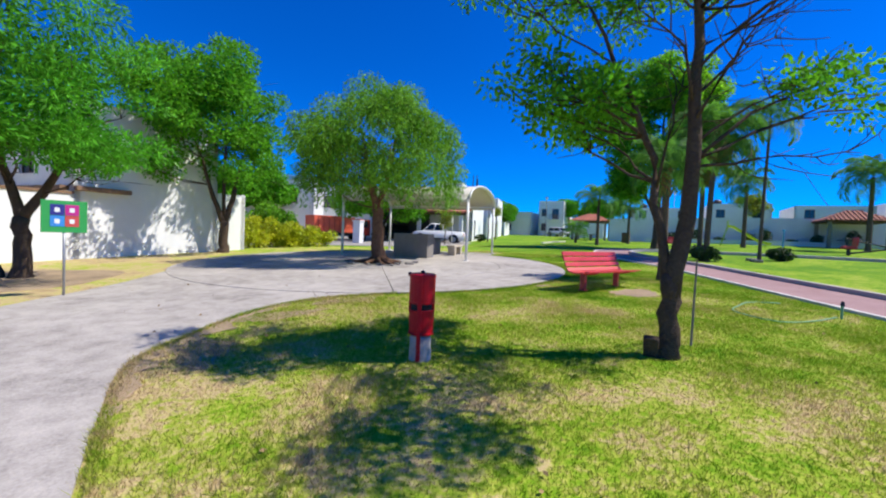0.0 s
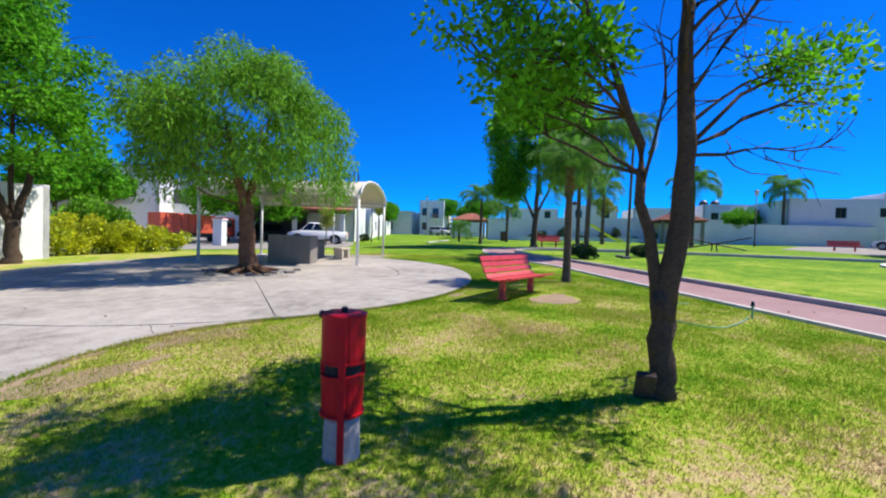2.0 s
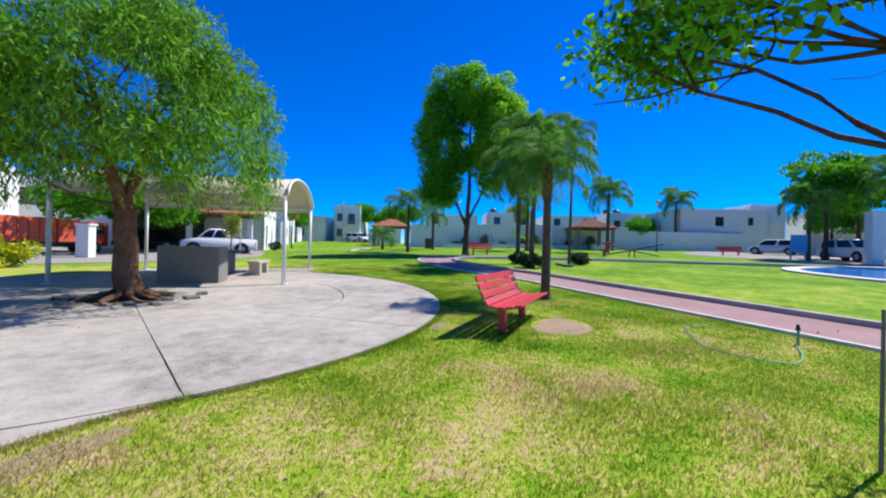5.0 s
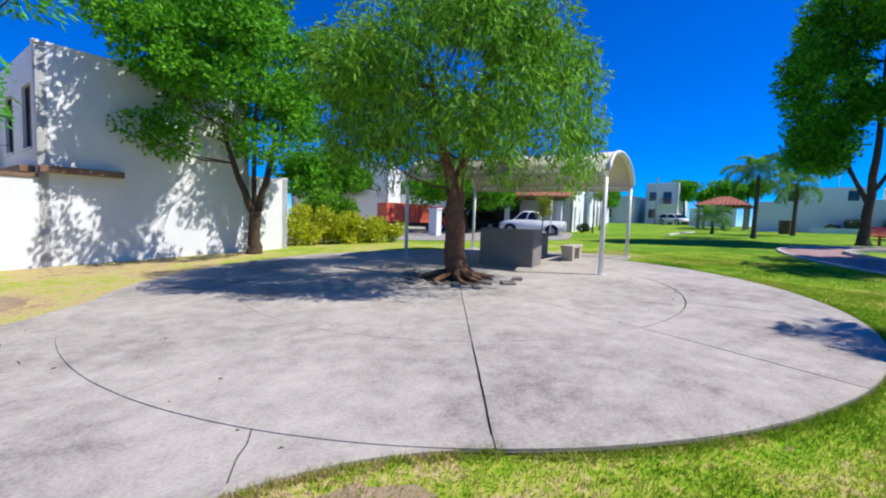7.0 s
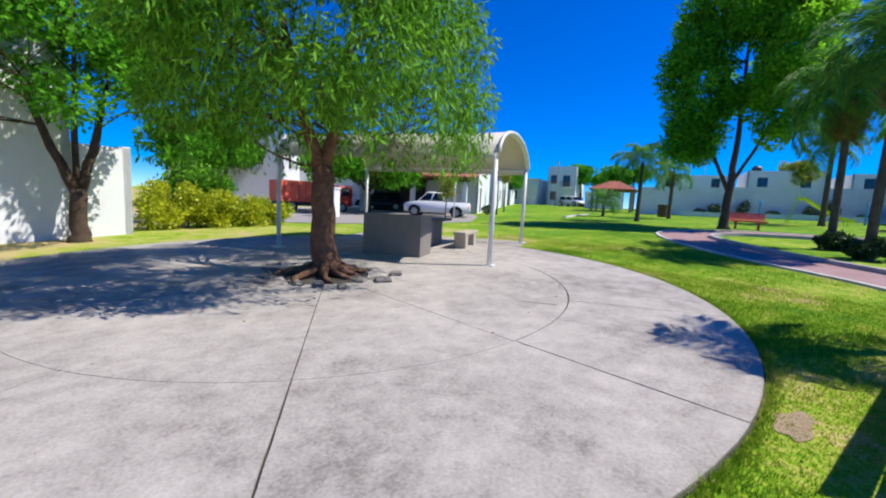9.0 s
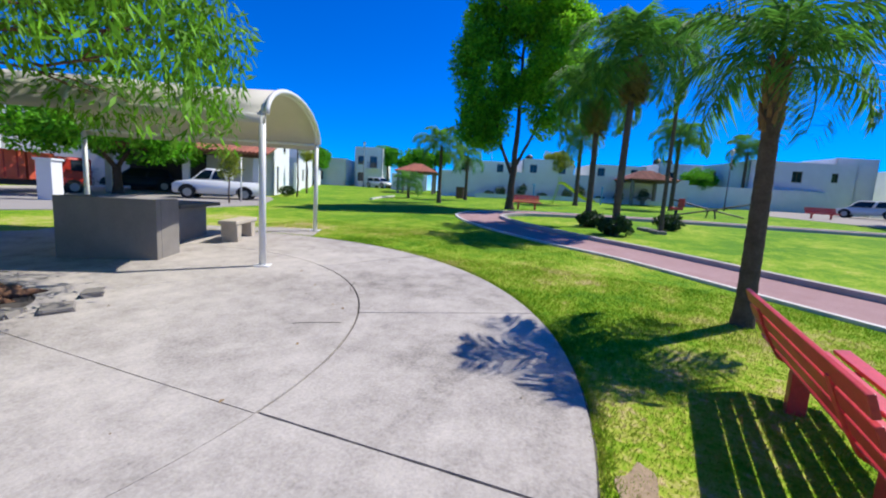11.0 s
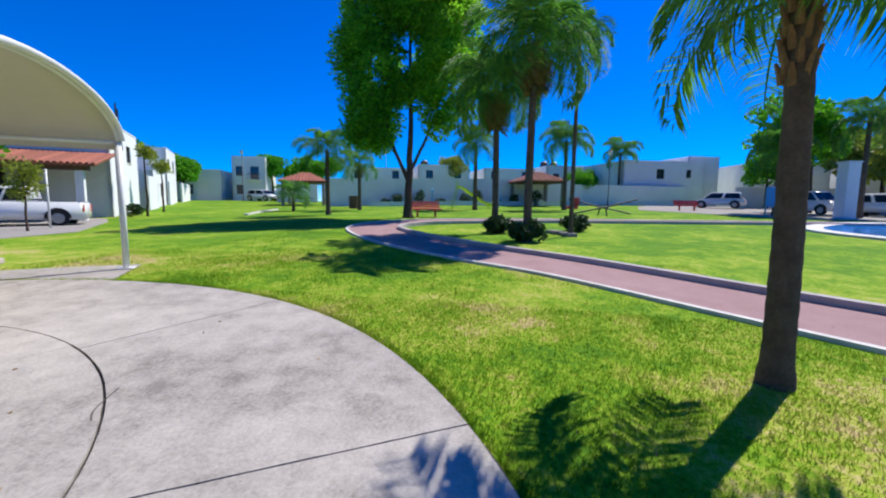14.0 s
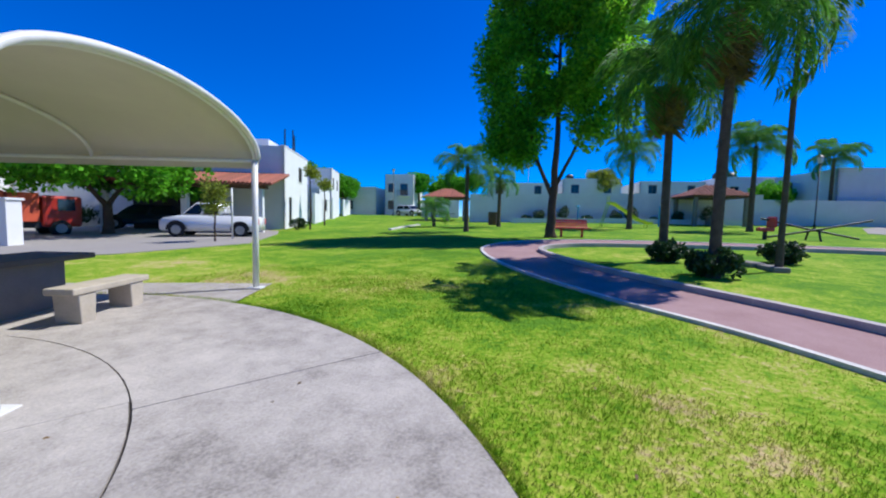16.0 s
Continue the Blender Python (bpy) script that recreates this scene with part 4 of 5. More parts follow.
# golden hedge by the street
def hedge():
    t = thing("hedge", on(5.4, 22.9, 14), "overgrown golden-green hedge beside the white wall", "hedge")
    bm = bmesh.new()
    for k in range(16):
        limb(bm, (k * .31, .2, -.05), (k * .31 + rng.normal() * .15, .2 + rng.normal() * .2, 1.1), .025, .008, seg=5, steps=3)
    part("stems", bm, BARK, t)
    blobs = []
    for k in range(80):
        x = rng.uniform(0, 4.9)
        top = 1.66 + .2 * math.sin(x * 1.3) - .07 * x
        blobs.append((np.array((x, rng.uniform(-.5, .8), rng.uniform(.25, top - .25))), rng.uniform(.28, .42), .9))
    p, d = clumps(blobs, 14000, .3)
    p[:, 2] = np.maximum(p[:, 2], .02)
    part("foliage", leaf_mesh("foliage", p, d, .14, .25, LEAF_Y, -.4), LEAF_Y, t)


hedge()
shrub("shrub", "light green leafy shrub behind the hedge", 7.2, 25.8, (1.6, 1.3, 1.25), 5000, .16, LEAF_P)


# ---- houses ----
def openings_wall(bm, length, height, thick, holes):
    """A wall along x from 0, holes (x0, x1, z0, z1) cut right through it."""
    xs = sorted({0, length, *[h[0] for h in holes], *[h[1] for h in holes]})
    zs = sorted({-.3, height, *[h[2] for h in holes], *[h[3] for h in holes]})
    for a, b in zip(xs, xs[1:]):
        for c, d in zip(zs, zs[1:]):
            mx, mz = (a + b) / 2, (c + d) / 2
            if any(h[0] < mx < h[1] and h[2] < mz < h[3] for h in holes):
                continue
            box(bm, a, b, 0, thick, c, d)
    bmesh.ops.remove_doubles(bm, verts=bm.verts, dist=.001)
    return bm


def window(parent, x0, x1, z0, z1, m, name="window"):
    w = part(name, B(x0 + .04, x1 - .04, .10, .12, z0 + .04, z1 - .04, m=m), GLASS, parent)
    bm = bmesh.new()
    for a in ((x0, x1, z0, z0 + .05), (x0, x1, z1 - .05, z1), (x0, x0 + .05, z0 + .05, z1 - .05), (x1 - .05, x1, z0 + .05, z1 - .05), ((x0 + x1) / 2 - .02, (x0 + x1) / 2 + .02, z0 + .05, z1 - .05)):
        box(bm, a[0], a[1], .07, .15, a[2], a[3], m=m)
    part("frame", bm, WOODB, w)
    part("sill", B(x0 - .06, x1 + .06, -.05, .1, z0 - .06, z0 - .002, m=m), WHITE2, w)
    return w


def house(label, x, y, rz, w, d, h, wins_front=(), wins_side=(), parapet=.35, material=WHITE, tanks=0, dz=0.0, doors=()):
    """A flat-roofed white house: local x along the front from 0 to w, y to the back."""
    t = thing("house", on(x, y, rz, dz), label, "house")
    front, side, back, other = pose(0, 0, 0), pose(w, 0, 0, 0, 0, 90), pose(w, d, 0, 0, 0, 180), pose(0, d, 0, 0, 0, 270)
    for nm, m, L, holes in (("front_wall", front, w, tuple(wins_front) + tuple(doors)), ("side_wall", side, d, wins_side), ("back_wall", back, w, ()), ("end_wall", other, d, wins_side)):
        bm = openings_wall(bmesh.new(), L, h, .2, holes)
        bm.transform(m)
        part(nm, bm, material, t)
        for ho in holes:
            if ho in doors:
                part("door", B(ho[0] + .02, ho[1] - .02, .1, .14, ho[2], ho[3] - .02, m=m), WOODB, t)
            else:
                window(t, *ho, m)
    rf = part("roof", B(.2, w - .2, .2, d - .2, h - parapet - .15, h - parapet), WHITE2, t)
    part("coping", B(-.03, w + .03, -.03, .23, h + .002, h + .07), WHITE2, rf)
    for k in range(tanks):
        tk = part("water_tank", T([(1.4 + 1.6 * k, d / 2, h - parapet), (1.4 + 1.6 * k, d / 2, h + .75), (1.4 + 1.6 * k, d / 2, h + 1.0)], [.55, .55, .25], 16), BLACKM, rf, "black water tank")
        part("tank_stand", B(.8 + 1.6 * k, 2.0 + 1.6 * k, d / 2 - .6, d / 2 + .6, h - parapet - .1, h - parapet + .02), WHITE2, rf)
    return t


WALLA = 27.2
# white house and its garden wall next to the jacaranda
WD = Vector((math.cos(radians(WALLA)), math.sin(radians(WALLA))))


def wall_run(name, label, x, y, rz, length, h, material=WHITE, thick=.22, cap=None):
    n = max(1, round(length / 4))
    t = thing(name, pose(0, 0, 0), label, "wall", kind="structure")
    for k in range(n):
        a = length * k / n
        px, py = x + a * math.cos(radians(rz)), y + a * math.sin(radians(rz))
        zz = gz(px, py)
        part("wall_panel", B(0, length / n, 0, thick, -.5, h, m=pose(px, py, zz, 0, 0, rz)), material, t)
        if cap:
            part("coping", B(0, length / n, -.04, thick + .04, h + .002, h + .09, m=pose(px, py, zz, 0, 0, rz)), cap, t)
    return t


house("white two-storey house with blue-tinted windows and a brown ledge", 4.95 - 19 * WD.x - 4.6 * WD.y, 22.0 - 19 * WD.y + 4.6 * WD.x, WALLA, 11.5, 7, 5.4, ((8.2, 9.8, 3.1, 4.6), (3.5, 5.0, 3.1, 4.6)), ())
end_house = house("white two-storey house end wall catching tree shadows", 4.95 - 6.85 * WD.x - .02 * WD.y, 22.0 - 6.85 * WD.y + .02 * WD.x, WALLA, 5.35, 9, 5.45, (), ((7.5, 8.5, 3.0, 4.6), (5.2, 6.3, 3.0, 4.6)))
part("ledge", B(-.0, 1.7, -.22, -.004, 2.36, 2.52, bev=.01), TRIMB, end_house, "brown stone ledge")
part("return_ledge", B(-.28, -.004, .25, 4.5, 2.36, 2.52, bev=.01), TRIMB, end_house, "brown stone ledge")
wall_run("wall_garden", "white painted garden wall of the neighbouring house", 4.95 - 22 * WD.x, 22.0 - 22 * WD.y, WALLA, 15.148, 2.35, WHITE, .22, TRIMB)
wall_run("wall_garden_end", "white painted garden wall of the neighbouring house", 4.95 - 1.5 * WD.x, 22.0 - 1.5 * WD.y, WALLA, 1.5, 2.65, WHITE)
wall_run("wall_garden_return", "white painted return of the garden wall", 4.95, 22.0, WALLA + 90, 9, 2.65, WHITE)


# ---- houses beyond the plaza ----
HX, HY = 28.4, 31.2
RA = 37.8
RU = Vector((math.cos(radians(RA)), math.sin(radians(RA))))
RV = Vector((-RU.y, RU.x))
h1 = house("white two-storey house with a tiled carport and roof aerials", HX, HY, RA, 7.5, 9, 5.5, ((1.2, 2.0, .1, 2.2), (4.2, 5.4, 3.5, 4.6)), ((2.0, 3.4, 3.3, 4.5),), tanks=0)
for k, (x, hh) in enumerate(((2.2, 1.5), (4.6, 1.9), (5.1, 1.6))):
    part("aerial", T([(x, .5, 5.05), (x, .5, 5.5 + hh)], .05, 6), BLACKM, h1, "dark roof pipe")
part("roof_room", B(3.6, 6.4, 2, 5, 4.95, 6.5, bev=.02), WHITE2, h1)


def carport():
    t = thing("carport", on(HX, HY, RA), "red-tiled carport roof on white pillars in front of the house", "carport")
    for y in (.3, 4.4, 8.6):
        part("pillar", B(-3.7, -3.35, y, y + .35, -.4, 2.45, bev=.02), WHITE, t)
    part("beam", B(-3.8, -3.25, .1, 9.1, 2.46, 2.68), WOODB, t)
    # near-black colour on this wall stands in for shade under the roof
    part("rear_wall", B(-.25, -.02, 4.5, 9.2, -.3, 3.2), SHADE_DARK, t, "entrance wall coloured near-black for the carport shade")
    m = Matrix.Translation((-4.2, 0, 2.62)) @ pose(0, 0, 0, 0, -12, 0)
    part("roof_deck", B(0, 4.2, -.3, 9.4, 0, .07, m=m), WOODB, t)
    row = bpy.data.meshes.new("tile_row")
    bm = bmesh.new()
    tube(bm, [(0, 0, 0), (4.25, 0, 0)], [.11, .11], 6)
    bm.to_mesh(row)
    bm.free()
    for k in range(40):
        ob = part("roof_tile", row, TILE, t)
        ob.matrix_basis = m @ Matrix.Translation((-.03, -.25 + k * .24, .1))


carport()
for k, (a, w, h) in enumerate(((11.5, 6.5, 3.1), (19.2, 6.8, 5.6))):
    p = Vector((HX, HY)) + RU * a - RV * .3
    tops = ((1, 2.2, 3.4, 4.7), (w - 2.5, w - 1.4, 3.4, 4.7)) if h > 5 else ((3.4, 4.6, 1.0, 2.2),)
    house("white flat-roofed house in the row along the lawn", p.x, p.y, RA, w, 8, h, tops + ((1.2, 2.1, .1, 2.2),), ((2, 3.2, 3.3, 4.6),) if h > 5 else (), material=WHITE if k != 1 else WHITE2)
for a, L, h in ((7.6, 3.8, 2.6), (18.1, 2.3, 2.3), (28.1, 9.0, 2.3)):
    p = Vector((HX, HY)) + RU * a - RV * .6
    wall_run("wall_row", "white garden wall between the houses", p.x, p.y, RA, L, h, WHITE)
p = Vector((HX, HY)) - RU * .2 - RV * .9
shrub("shrub", "low dark shrub at the foot of the house wall", p.x, p.y, (.7, .5, .4), 1500, .1, LEAF_D)

FACE = -67
far_house = house("pale two-storey house with a balcony at the far street", 62.5, 50.2, FACE, 4.6, 8, 6.4, ((.5, 1.5, .9, 2.3), (.5, 1.5, 3.6, 5.0), (2.5, 3.7, 3.1, 5.0)), material=WHITE2)
part("balcony_floor", B(2.2, 4.0, -.75, -.004, 2.95, 3.08), WHITE2, far_house)
for k in range(10):
    part("balcony_bar", T([(2.25 + k * .19, -.7, 3.08), (2.25 + k * .19, -.7, 3.95)], .018, 6), BLACKM, far_house)
part("balcony_rail", T([(2.2, -.7, 3.95), (4.0, -.7, 3.95)], .03, 6), BLACKM, far_house)
house("low pale house at the far street", 58.9, 56.5, FACE, 6, 8, 4.4, ((1, 2.2, .9, 2.3),), material=WHITE2)
# roofs behind the boundary wall
for k, (x, y, w, h, tk) in enumerate(((60, 31, 8, 4.6, 1), (63, 22, 7, 5.0, 1), (66.5, 13.5, 7.5, 4.7, 0), (70, 5, 8, 5.4, 2), (74, -4, 7, 5.2, 0))):
    house("white flat-roofed house behind the boundary wall", x, y, FACE, w, 8, h, ((1, 2, 3.2, 4.3), (w - 2, w - 1.1, 3.2, 4.3)), material=(WHITE, WHITE2)[k % 2], tanks=tk)
wall_run("wall_far_garden", "white garden wall behind the gazebo", 56.1, 38.8, FACE, 5, 2.3, WHITE2)
# big white house by the playground
house("large white two-storey house behind a white wall", 62.0, -3.6, FACE, 11.5, 9, 5.3, ((4.6, 5.7, 3.2, 4.4), (8.8, 9.5, 3.4, 4.4)), ((1.5, 3.0, 3.2, 4.5),))
house("white rooftop annex of the large house", 66.4, -12.2, FACE, 4.5, 5, 6.2, (), ())
# house beyond the pool
house("white two-storey house beyond the pool", 45.0, -28.3, -80, 12, 9, 6.6, ((2.5, 4.5, 3.4, 5.0),), ((2, 3.4, 3.4, 4.8),))
for k, (x, y, w, h) in enumerate(((66, -19, 9, 5.4), (65, -30, 9, 6.0), (62, -41, 10, 5.6))):
    house("white house across the far street", x, y, -84, w, 8, h, ((1.5, 2.9, 3.4, 4.6), (w - 3, w - 1.6, .9, 2.3)), material=(WHITE2, WHITE)[k % 2])
wall_run("wall_far_street", "white wall along the far street", 61.2, -15.5, -88, 30, 2.2, WHITE2)
# grey-white houses behind the street
house("pale two-storey house behind the side street", 8.0, 46.0, -30, 9, 8, 6.2, ((2, 3.6, 3.5, 4.9), (6, 7.4, 3.5, 4.9)), ((2, 3.2, 3.4, 4.7),), material=WHITE2)
house("white two-storey house behind the side street", 17.5, 49.0, -35, 9, 8, 6.0, ((2, 3.6, 3.5, 4.9), (6, 7.4, .9, 2.3)), ((2, 3.2, 3.4, 4.7),))
wall_run("wall_street", "white painted wall along the side street", 19.5, 44.5, -33, 10.5, 2.4, WHITE2)


# boundary wall behind the playground, with a low planter
def boundary():
    x0, y0, x1, y1 = 46.4, 26.6, 56.8, 2.4
    a = math.degrees(math.atan2(y1 - y0, x1 - x0))
    L = math.hypot(x1 - x0, y1 - y0)
    wall_run("wall_boundary", "weathered white boundary wall behind the playground", x0, y0, a, L, 2.75, WHITE2)
    d = Vector((x1 - x0, y1 - y0)).normalized()
    n = Vector((d.y, -d.x)) if Vector((d.y, -d.x)).x < 0 else Vector((-d.y, d.x))
    wall_run("wall_planter", "low white planter wall before the boundary", x0 + n.x * 1.6 + d.x * 4, y0 + n.y * 1.6 + d.y * 4, a, L - 6, .45, WHITE)
    for k in range(9):
        s = 5 + k * (L - 8) / 9 + rng.uniform(-.5, .5)
        q = Vector((x0, y0)) + d * s + n * .8
        shrub("shrub", "dark shrub in the planter along the boundary wall", q.x, q.y, (.8, .6, .35 + .25 * (k % 3)), 900, .14, LEAF_D, "shrub", "planter shrubs")
    wall_run("wall_playground", "white wall between the playground and the house", x1, y1, -60, 16, 2.3, WHITE)


boundary()


def gazebo(x, y, rz, w=4.6, label="palapa shelter with a red tiled hip roof on pillars"):
    t = thing("gazebo", on(x, y, rz), label, "gazebo", "park shelters")
    h, e = 2.3, w / 2
    for sx in (-1, 1):
        for sy in (-1, 1):
            part("pillar", B(sx * e * .8 - .14, sx * e * .8 + .14, sy * e * .8 - .14, sy * e * .8 + .14, -.4, h, bev=.015), GREY, t)
    part("beam", B(-e * .92, e * .92, -e * .92, e * .92, h + .002, h + .16), WOODB, t)
    bm = bmesh.new()
    lo = [bm.verts.new((sx * e, sy * e, h + .165)) for sx, sy in ((-1, -1), (1, -1), (1, 1), (-1, 1))]
    hi = [bm.verts.new((sx * .5, 0, h + 1.15)) for sx in (-1, 1)]
    bm.faces.new((lo[0], lo[1], hi[1], hi[0]))
    bm.faces.new((lo[1], lo[2], hi[1]))
    bm.faces.new((lo[2], lo[3], hi[0], hi[1]))
    bm.faces.new((lo[3], lo[0], hi[0]))
    bm.faces.new(lo[::-1])
    roof = part("roof", bm, TILE, t)
    for k in range(15):
        u = -e + .15 + k * (2 * e - .3) / 14
        top = max(.0, min(1, (e - abs(u)) / (e - .5)))
        part("tile_ridge", T([(u, -e, h + .19), (clamp(u, -.5, .5) * (top > .98) + u * (top <= .98), -e * (1 - top) - .0, h + .19 + .985 * top)], .06, 6), TILE, roof)
    part("picnic_table", B(-.8, .8, -.4, .4, .68, .76), GREY, t)
    part("table_leg", B(-.15, .15, -.2, .2, -.2, .68), GREY, t)
    return t


gazebo(49.6, 31.0, FACE, 5.0)
gazebo(52.6, 6.6, FACE, 4.8)


# ---- street furniture ----
def street_lamp(x, y, h=5.2):
    t = thing("street_lamp", on(x, y), "black post-top lamp on a slim pole", "street lamp", "park lamps")
    part("pole", T([(0, 0, -.1), (0, 0, .35), (0, 0, .4), (0, 0, h)], [.09, .09, .05, .04], 10), BLACKM, t, smooth=True)
    hd = part("lantern", T([(0, 0, h), (0, 0, h + .12), (0, 0, h + .45)], [.06, .14, .2], 8), LAMPG, t)
    part("cap", T([(0, 0, h + .452), (0, 0, h + .52), (0, 0, h + .62)], [.26, .2, .03], 8), BLACKM, hd)


for x, y, h in ((58.6, 45.5, 6.2), (52.0, -.3, 5.0), (39.5, -22.0, 5.6), (67, 28, 7)):
    street_lamp(x, y, h)
park_bench(31.5, 13.1, -60, 1.7)
park_bench(48.5, -6.2, -75, 2.2)


def vehicle(name, label, x, y, rz, L, W, H, body, cab, paint, bed=False, group=""):
    """A parked vehicle facing local +x. cab: where the cabin starts and ends, from the rear, as shares of the length."""
    t = thing(name, on(x, y, rz, .025), label, "car" if not bed else "truck", group)
    r = .36
    bm = bmesh.new()
    hb = H * body
    prof = [(-L / 2, .3), (-L / 2 + .02, hb * .95), (-L / 2 + .15, hb), (L / 2 - .9, hb), (L / 2 - .12, hb * .86), (L / 2, hb * .6), (L / 2 - .02, .3)]
    vs = [[bm.verts.new((px, s * W / 2 * (.97 if pz < .5 else 1), pz)) for px, pz in prof] for s in (-1, 1)]
    bm.faces.new(vs[0])
    bm.faces.new(vs[1][::-1])
    for i in range(len(prof)):
        j = (i + 1) % len(prof)
        bm.faces.new((vs[0][j], vs[0][i], vs[1][i], vs[1][j]))
    bmesh.ops.recalc_face_normals(bm, faces=bm.faces)
    bmesh.ops.bevel(bm, geom=[e for e in bm.edges], offset=.05, segments=2, affect="EDGES")
    b = part("body", bm, paint, t, smooth=True)
    a0, a1 = -L / 2 + cab[0] * L, -L / 2 + cab[1] * L
    bm = bmesh.new()
    lo = [(a0, W * .47), (a1, W * .47)]
    hi = [(a0 + (.12 if bed else .28), W * .40), (a1 - .75, W * .40)]
    V = []
    for (px, w), z in ((lo[0], hb - .03), (lo[1], hb - .03), (hi[1], H), (hi[0], H)):
        V.append((bm.verts.new((px, -w, z)), bm.verts.new((px, w, z))))
    bm.faces.new([v[0] for v in V])
    bm.faces.new([v[1] for v in V][::-1])
    for i in range(4):
        j = (i + 1) % 4
        bm.faces.new((V[j][0], V[i][0], V[i][1], V[j][1]))
    bmesh.ops.recalc_face_normals(bm, faces=bm.faces)
    bmesh.ops.bevel(bm, geom=[e for e in bm.edges], offset=.04, segments=2, affect="EDGES")
    c = part("cabin", bm, paint, t, smooth=True)
    hw = H - hb
    for s in (-1, 1):
        n = 2
        for k in range(n):
            f0, f1 = k / n + .04, (k + 1) / n - .03
            bm = bmesh.new()
            pts = []
            for f, zz in ((f0, .12), (f1, .12), (f1, .86), (f0, .86)):
                xl = a0 + .05 + (a1 - a0 - .1) * f
                xh = a0 + .31 + (a1 - .75 - a0 - .34) * f
                w = W * (.47 - .07 * zz) + .012
                pts.append(bm.verts.new((xl + (xh - xl) * zz, s * w, hb - .03 + (hw + .03) * zz)))
            bm.faces.new(pts)
            bmesh.ops.solidify(bm, geom=bm.faces[:], thickness=.012)
            part("side_window", bm, GLASS, c)
    for fx, tx in ((a1, a1 - .75), (a0, a0 + .28)):
        bm = bmesh.new()
        sg = 1 if fx == a1 else -1
        pts = [bm.verts.new((fx + (tx - fx) * zz + sg * .03, q * W * (.44 - .07 * zz), hb - .03 + (hw + .03) * zz + .01)) for zz, q in ((.12, -1), (.12, 1), (.86, 1), (.86, -1))]
        bm.faces.new(pts)
        bmesh.ops.solidify(bm, geom=bm.faces[:], thickness=.012)
        part("windscreen", bm, GLASS, c)
    for sx in (-L * .31, L * .33):
        for s in (-1, 1):
            w = part("wheel", T([(sx, s * (W / 2 - .18), r), (sx, s * (W / 2 + .015), r)], r, 18), RUBBER, t)
            part("rim", T([(sx, s * (W / 2 + .016), r), (sx, s * (W / 2 + .03), r)], [r * .62, r * .55], 12), STEEL, w)
            arch = bmesh.new()
            for k in range(10):
                q0, q1 = math.pi * k / 10, math.pi * (k + 1) / 10
                ring = [arch.verts.new((sx + rr * math.cos(q), s * (W / 2 + .008), r + rr * math.sin(q))) for rr, q in ((r * .98, q0), (r * 1.24, q0), (r * 1.24, q1), (r * .98, q1))]
                arch.faces.new(ring)
            bmesh.ops.remove_doubles(arch, verts=arch.verts, dist=.001)
            bmesh.ops.solidify(arch, geom=arch.faces[:], thickness=.02)
            part("wheel_arch", arch, RUBBER, b, "dark wheel arch")
    for s in (-1, 1):
        part("headlight", B(L / 2 - .1, L / 2 + .01, s * W * .36 - .16, s * W * .36 + .16, hb * .62, hb * .76, bev=.02), LAMPG, b)
        part("tail_light", B(-L / 2 - .012, -L / 2 + .05, s * W * .42 - .08, s * W * .42 + .08, hb * .6, hb * .9, bev=.01), RED, b)
    part("bumper", B(L / 2 - .05, L / 2 + .05, -W * .45, W * .45, .32, .5, bev=.03), BLACKM, b)
    if bed:
        part("cargo_bed", B(-L / 2 + .12, a0 - .05, -W * .43, W * .43, hb - .02, hb + .012), BLACKM, b, "dark open cargo bed")
    return t


vehicle("pickup_truck", "white compact double-cab pickup parked on the street", 22.1, 28.5, 132, 4.45, 1.72, 1.70, .62, (.37, .80), CARW, True)
vehicle("parked_car", "white hatchback parked by the large house", 55.5, -11.6, 62, 4.4, 1.75, 1.6, .58, (.04, .82), CARW)
vehicle("parked_car", "white sport utility car parked beyond the pool", 44.6, -13.4, 200, 4.4, 1.8, 1.75, .58, (.04, .80), CARW)
vehicle("parked_car", "white car parked beyond the pool", 43.6, -17.4, 215, 4.4, 1.8, 1.65, .58, (.06, .80), CARW)
vehicle("parked_car", "dark blue car parked beyond the pool", 46, -19.2, 200, 4.3, 1.8, 1.5, .6, (.06, .80), CARD)
vehicle("parked_car", "dark red car parked beyond the pool", 46.5, -23.5, 100, 4.3, 1.8, 1.5, .6, (.06, .80), CARR)
vehicle("parked_car", "white car parked at the far street", 58.6, 42.6, -100, 4.3, 1.8, 1.5, .6, (.06, .80), CARW)
vehicle("parked_car", "dark blue car parked under the street tree", 22.8, 37.5, 150, 4.2, 1.75, 1.5, .6, (.06, .80), CARD)


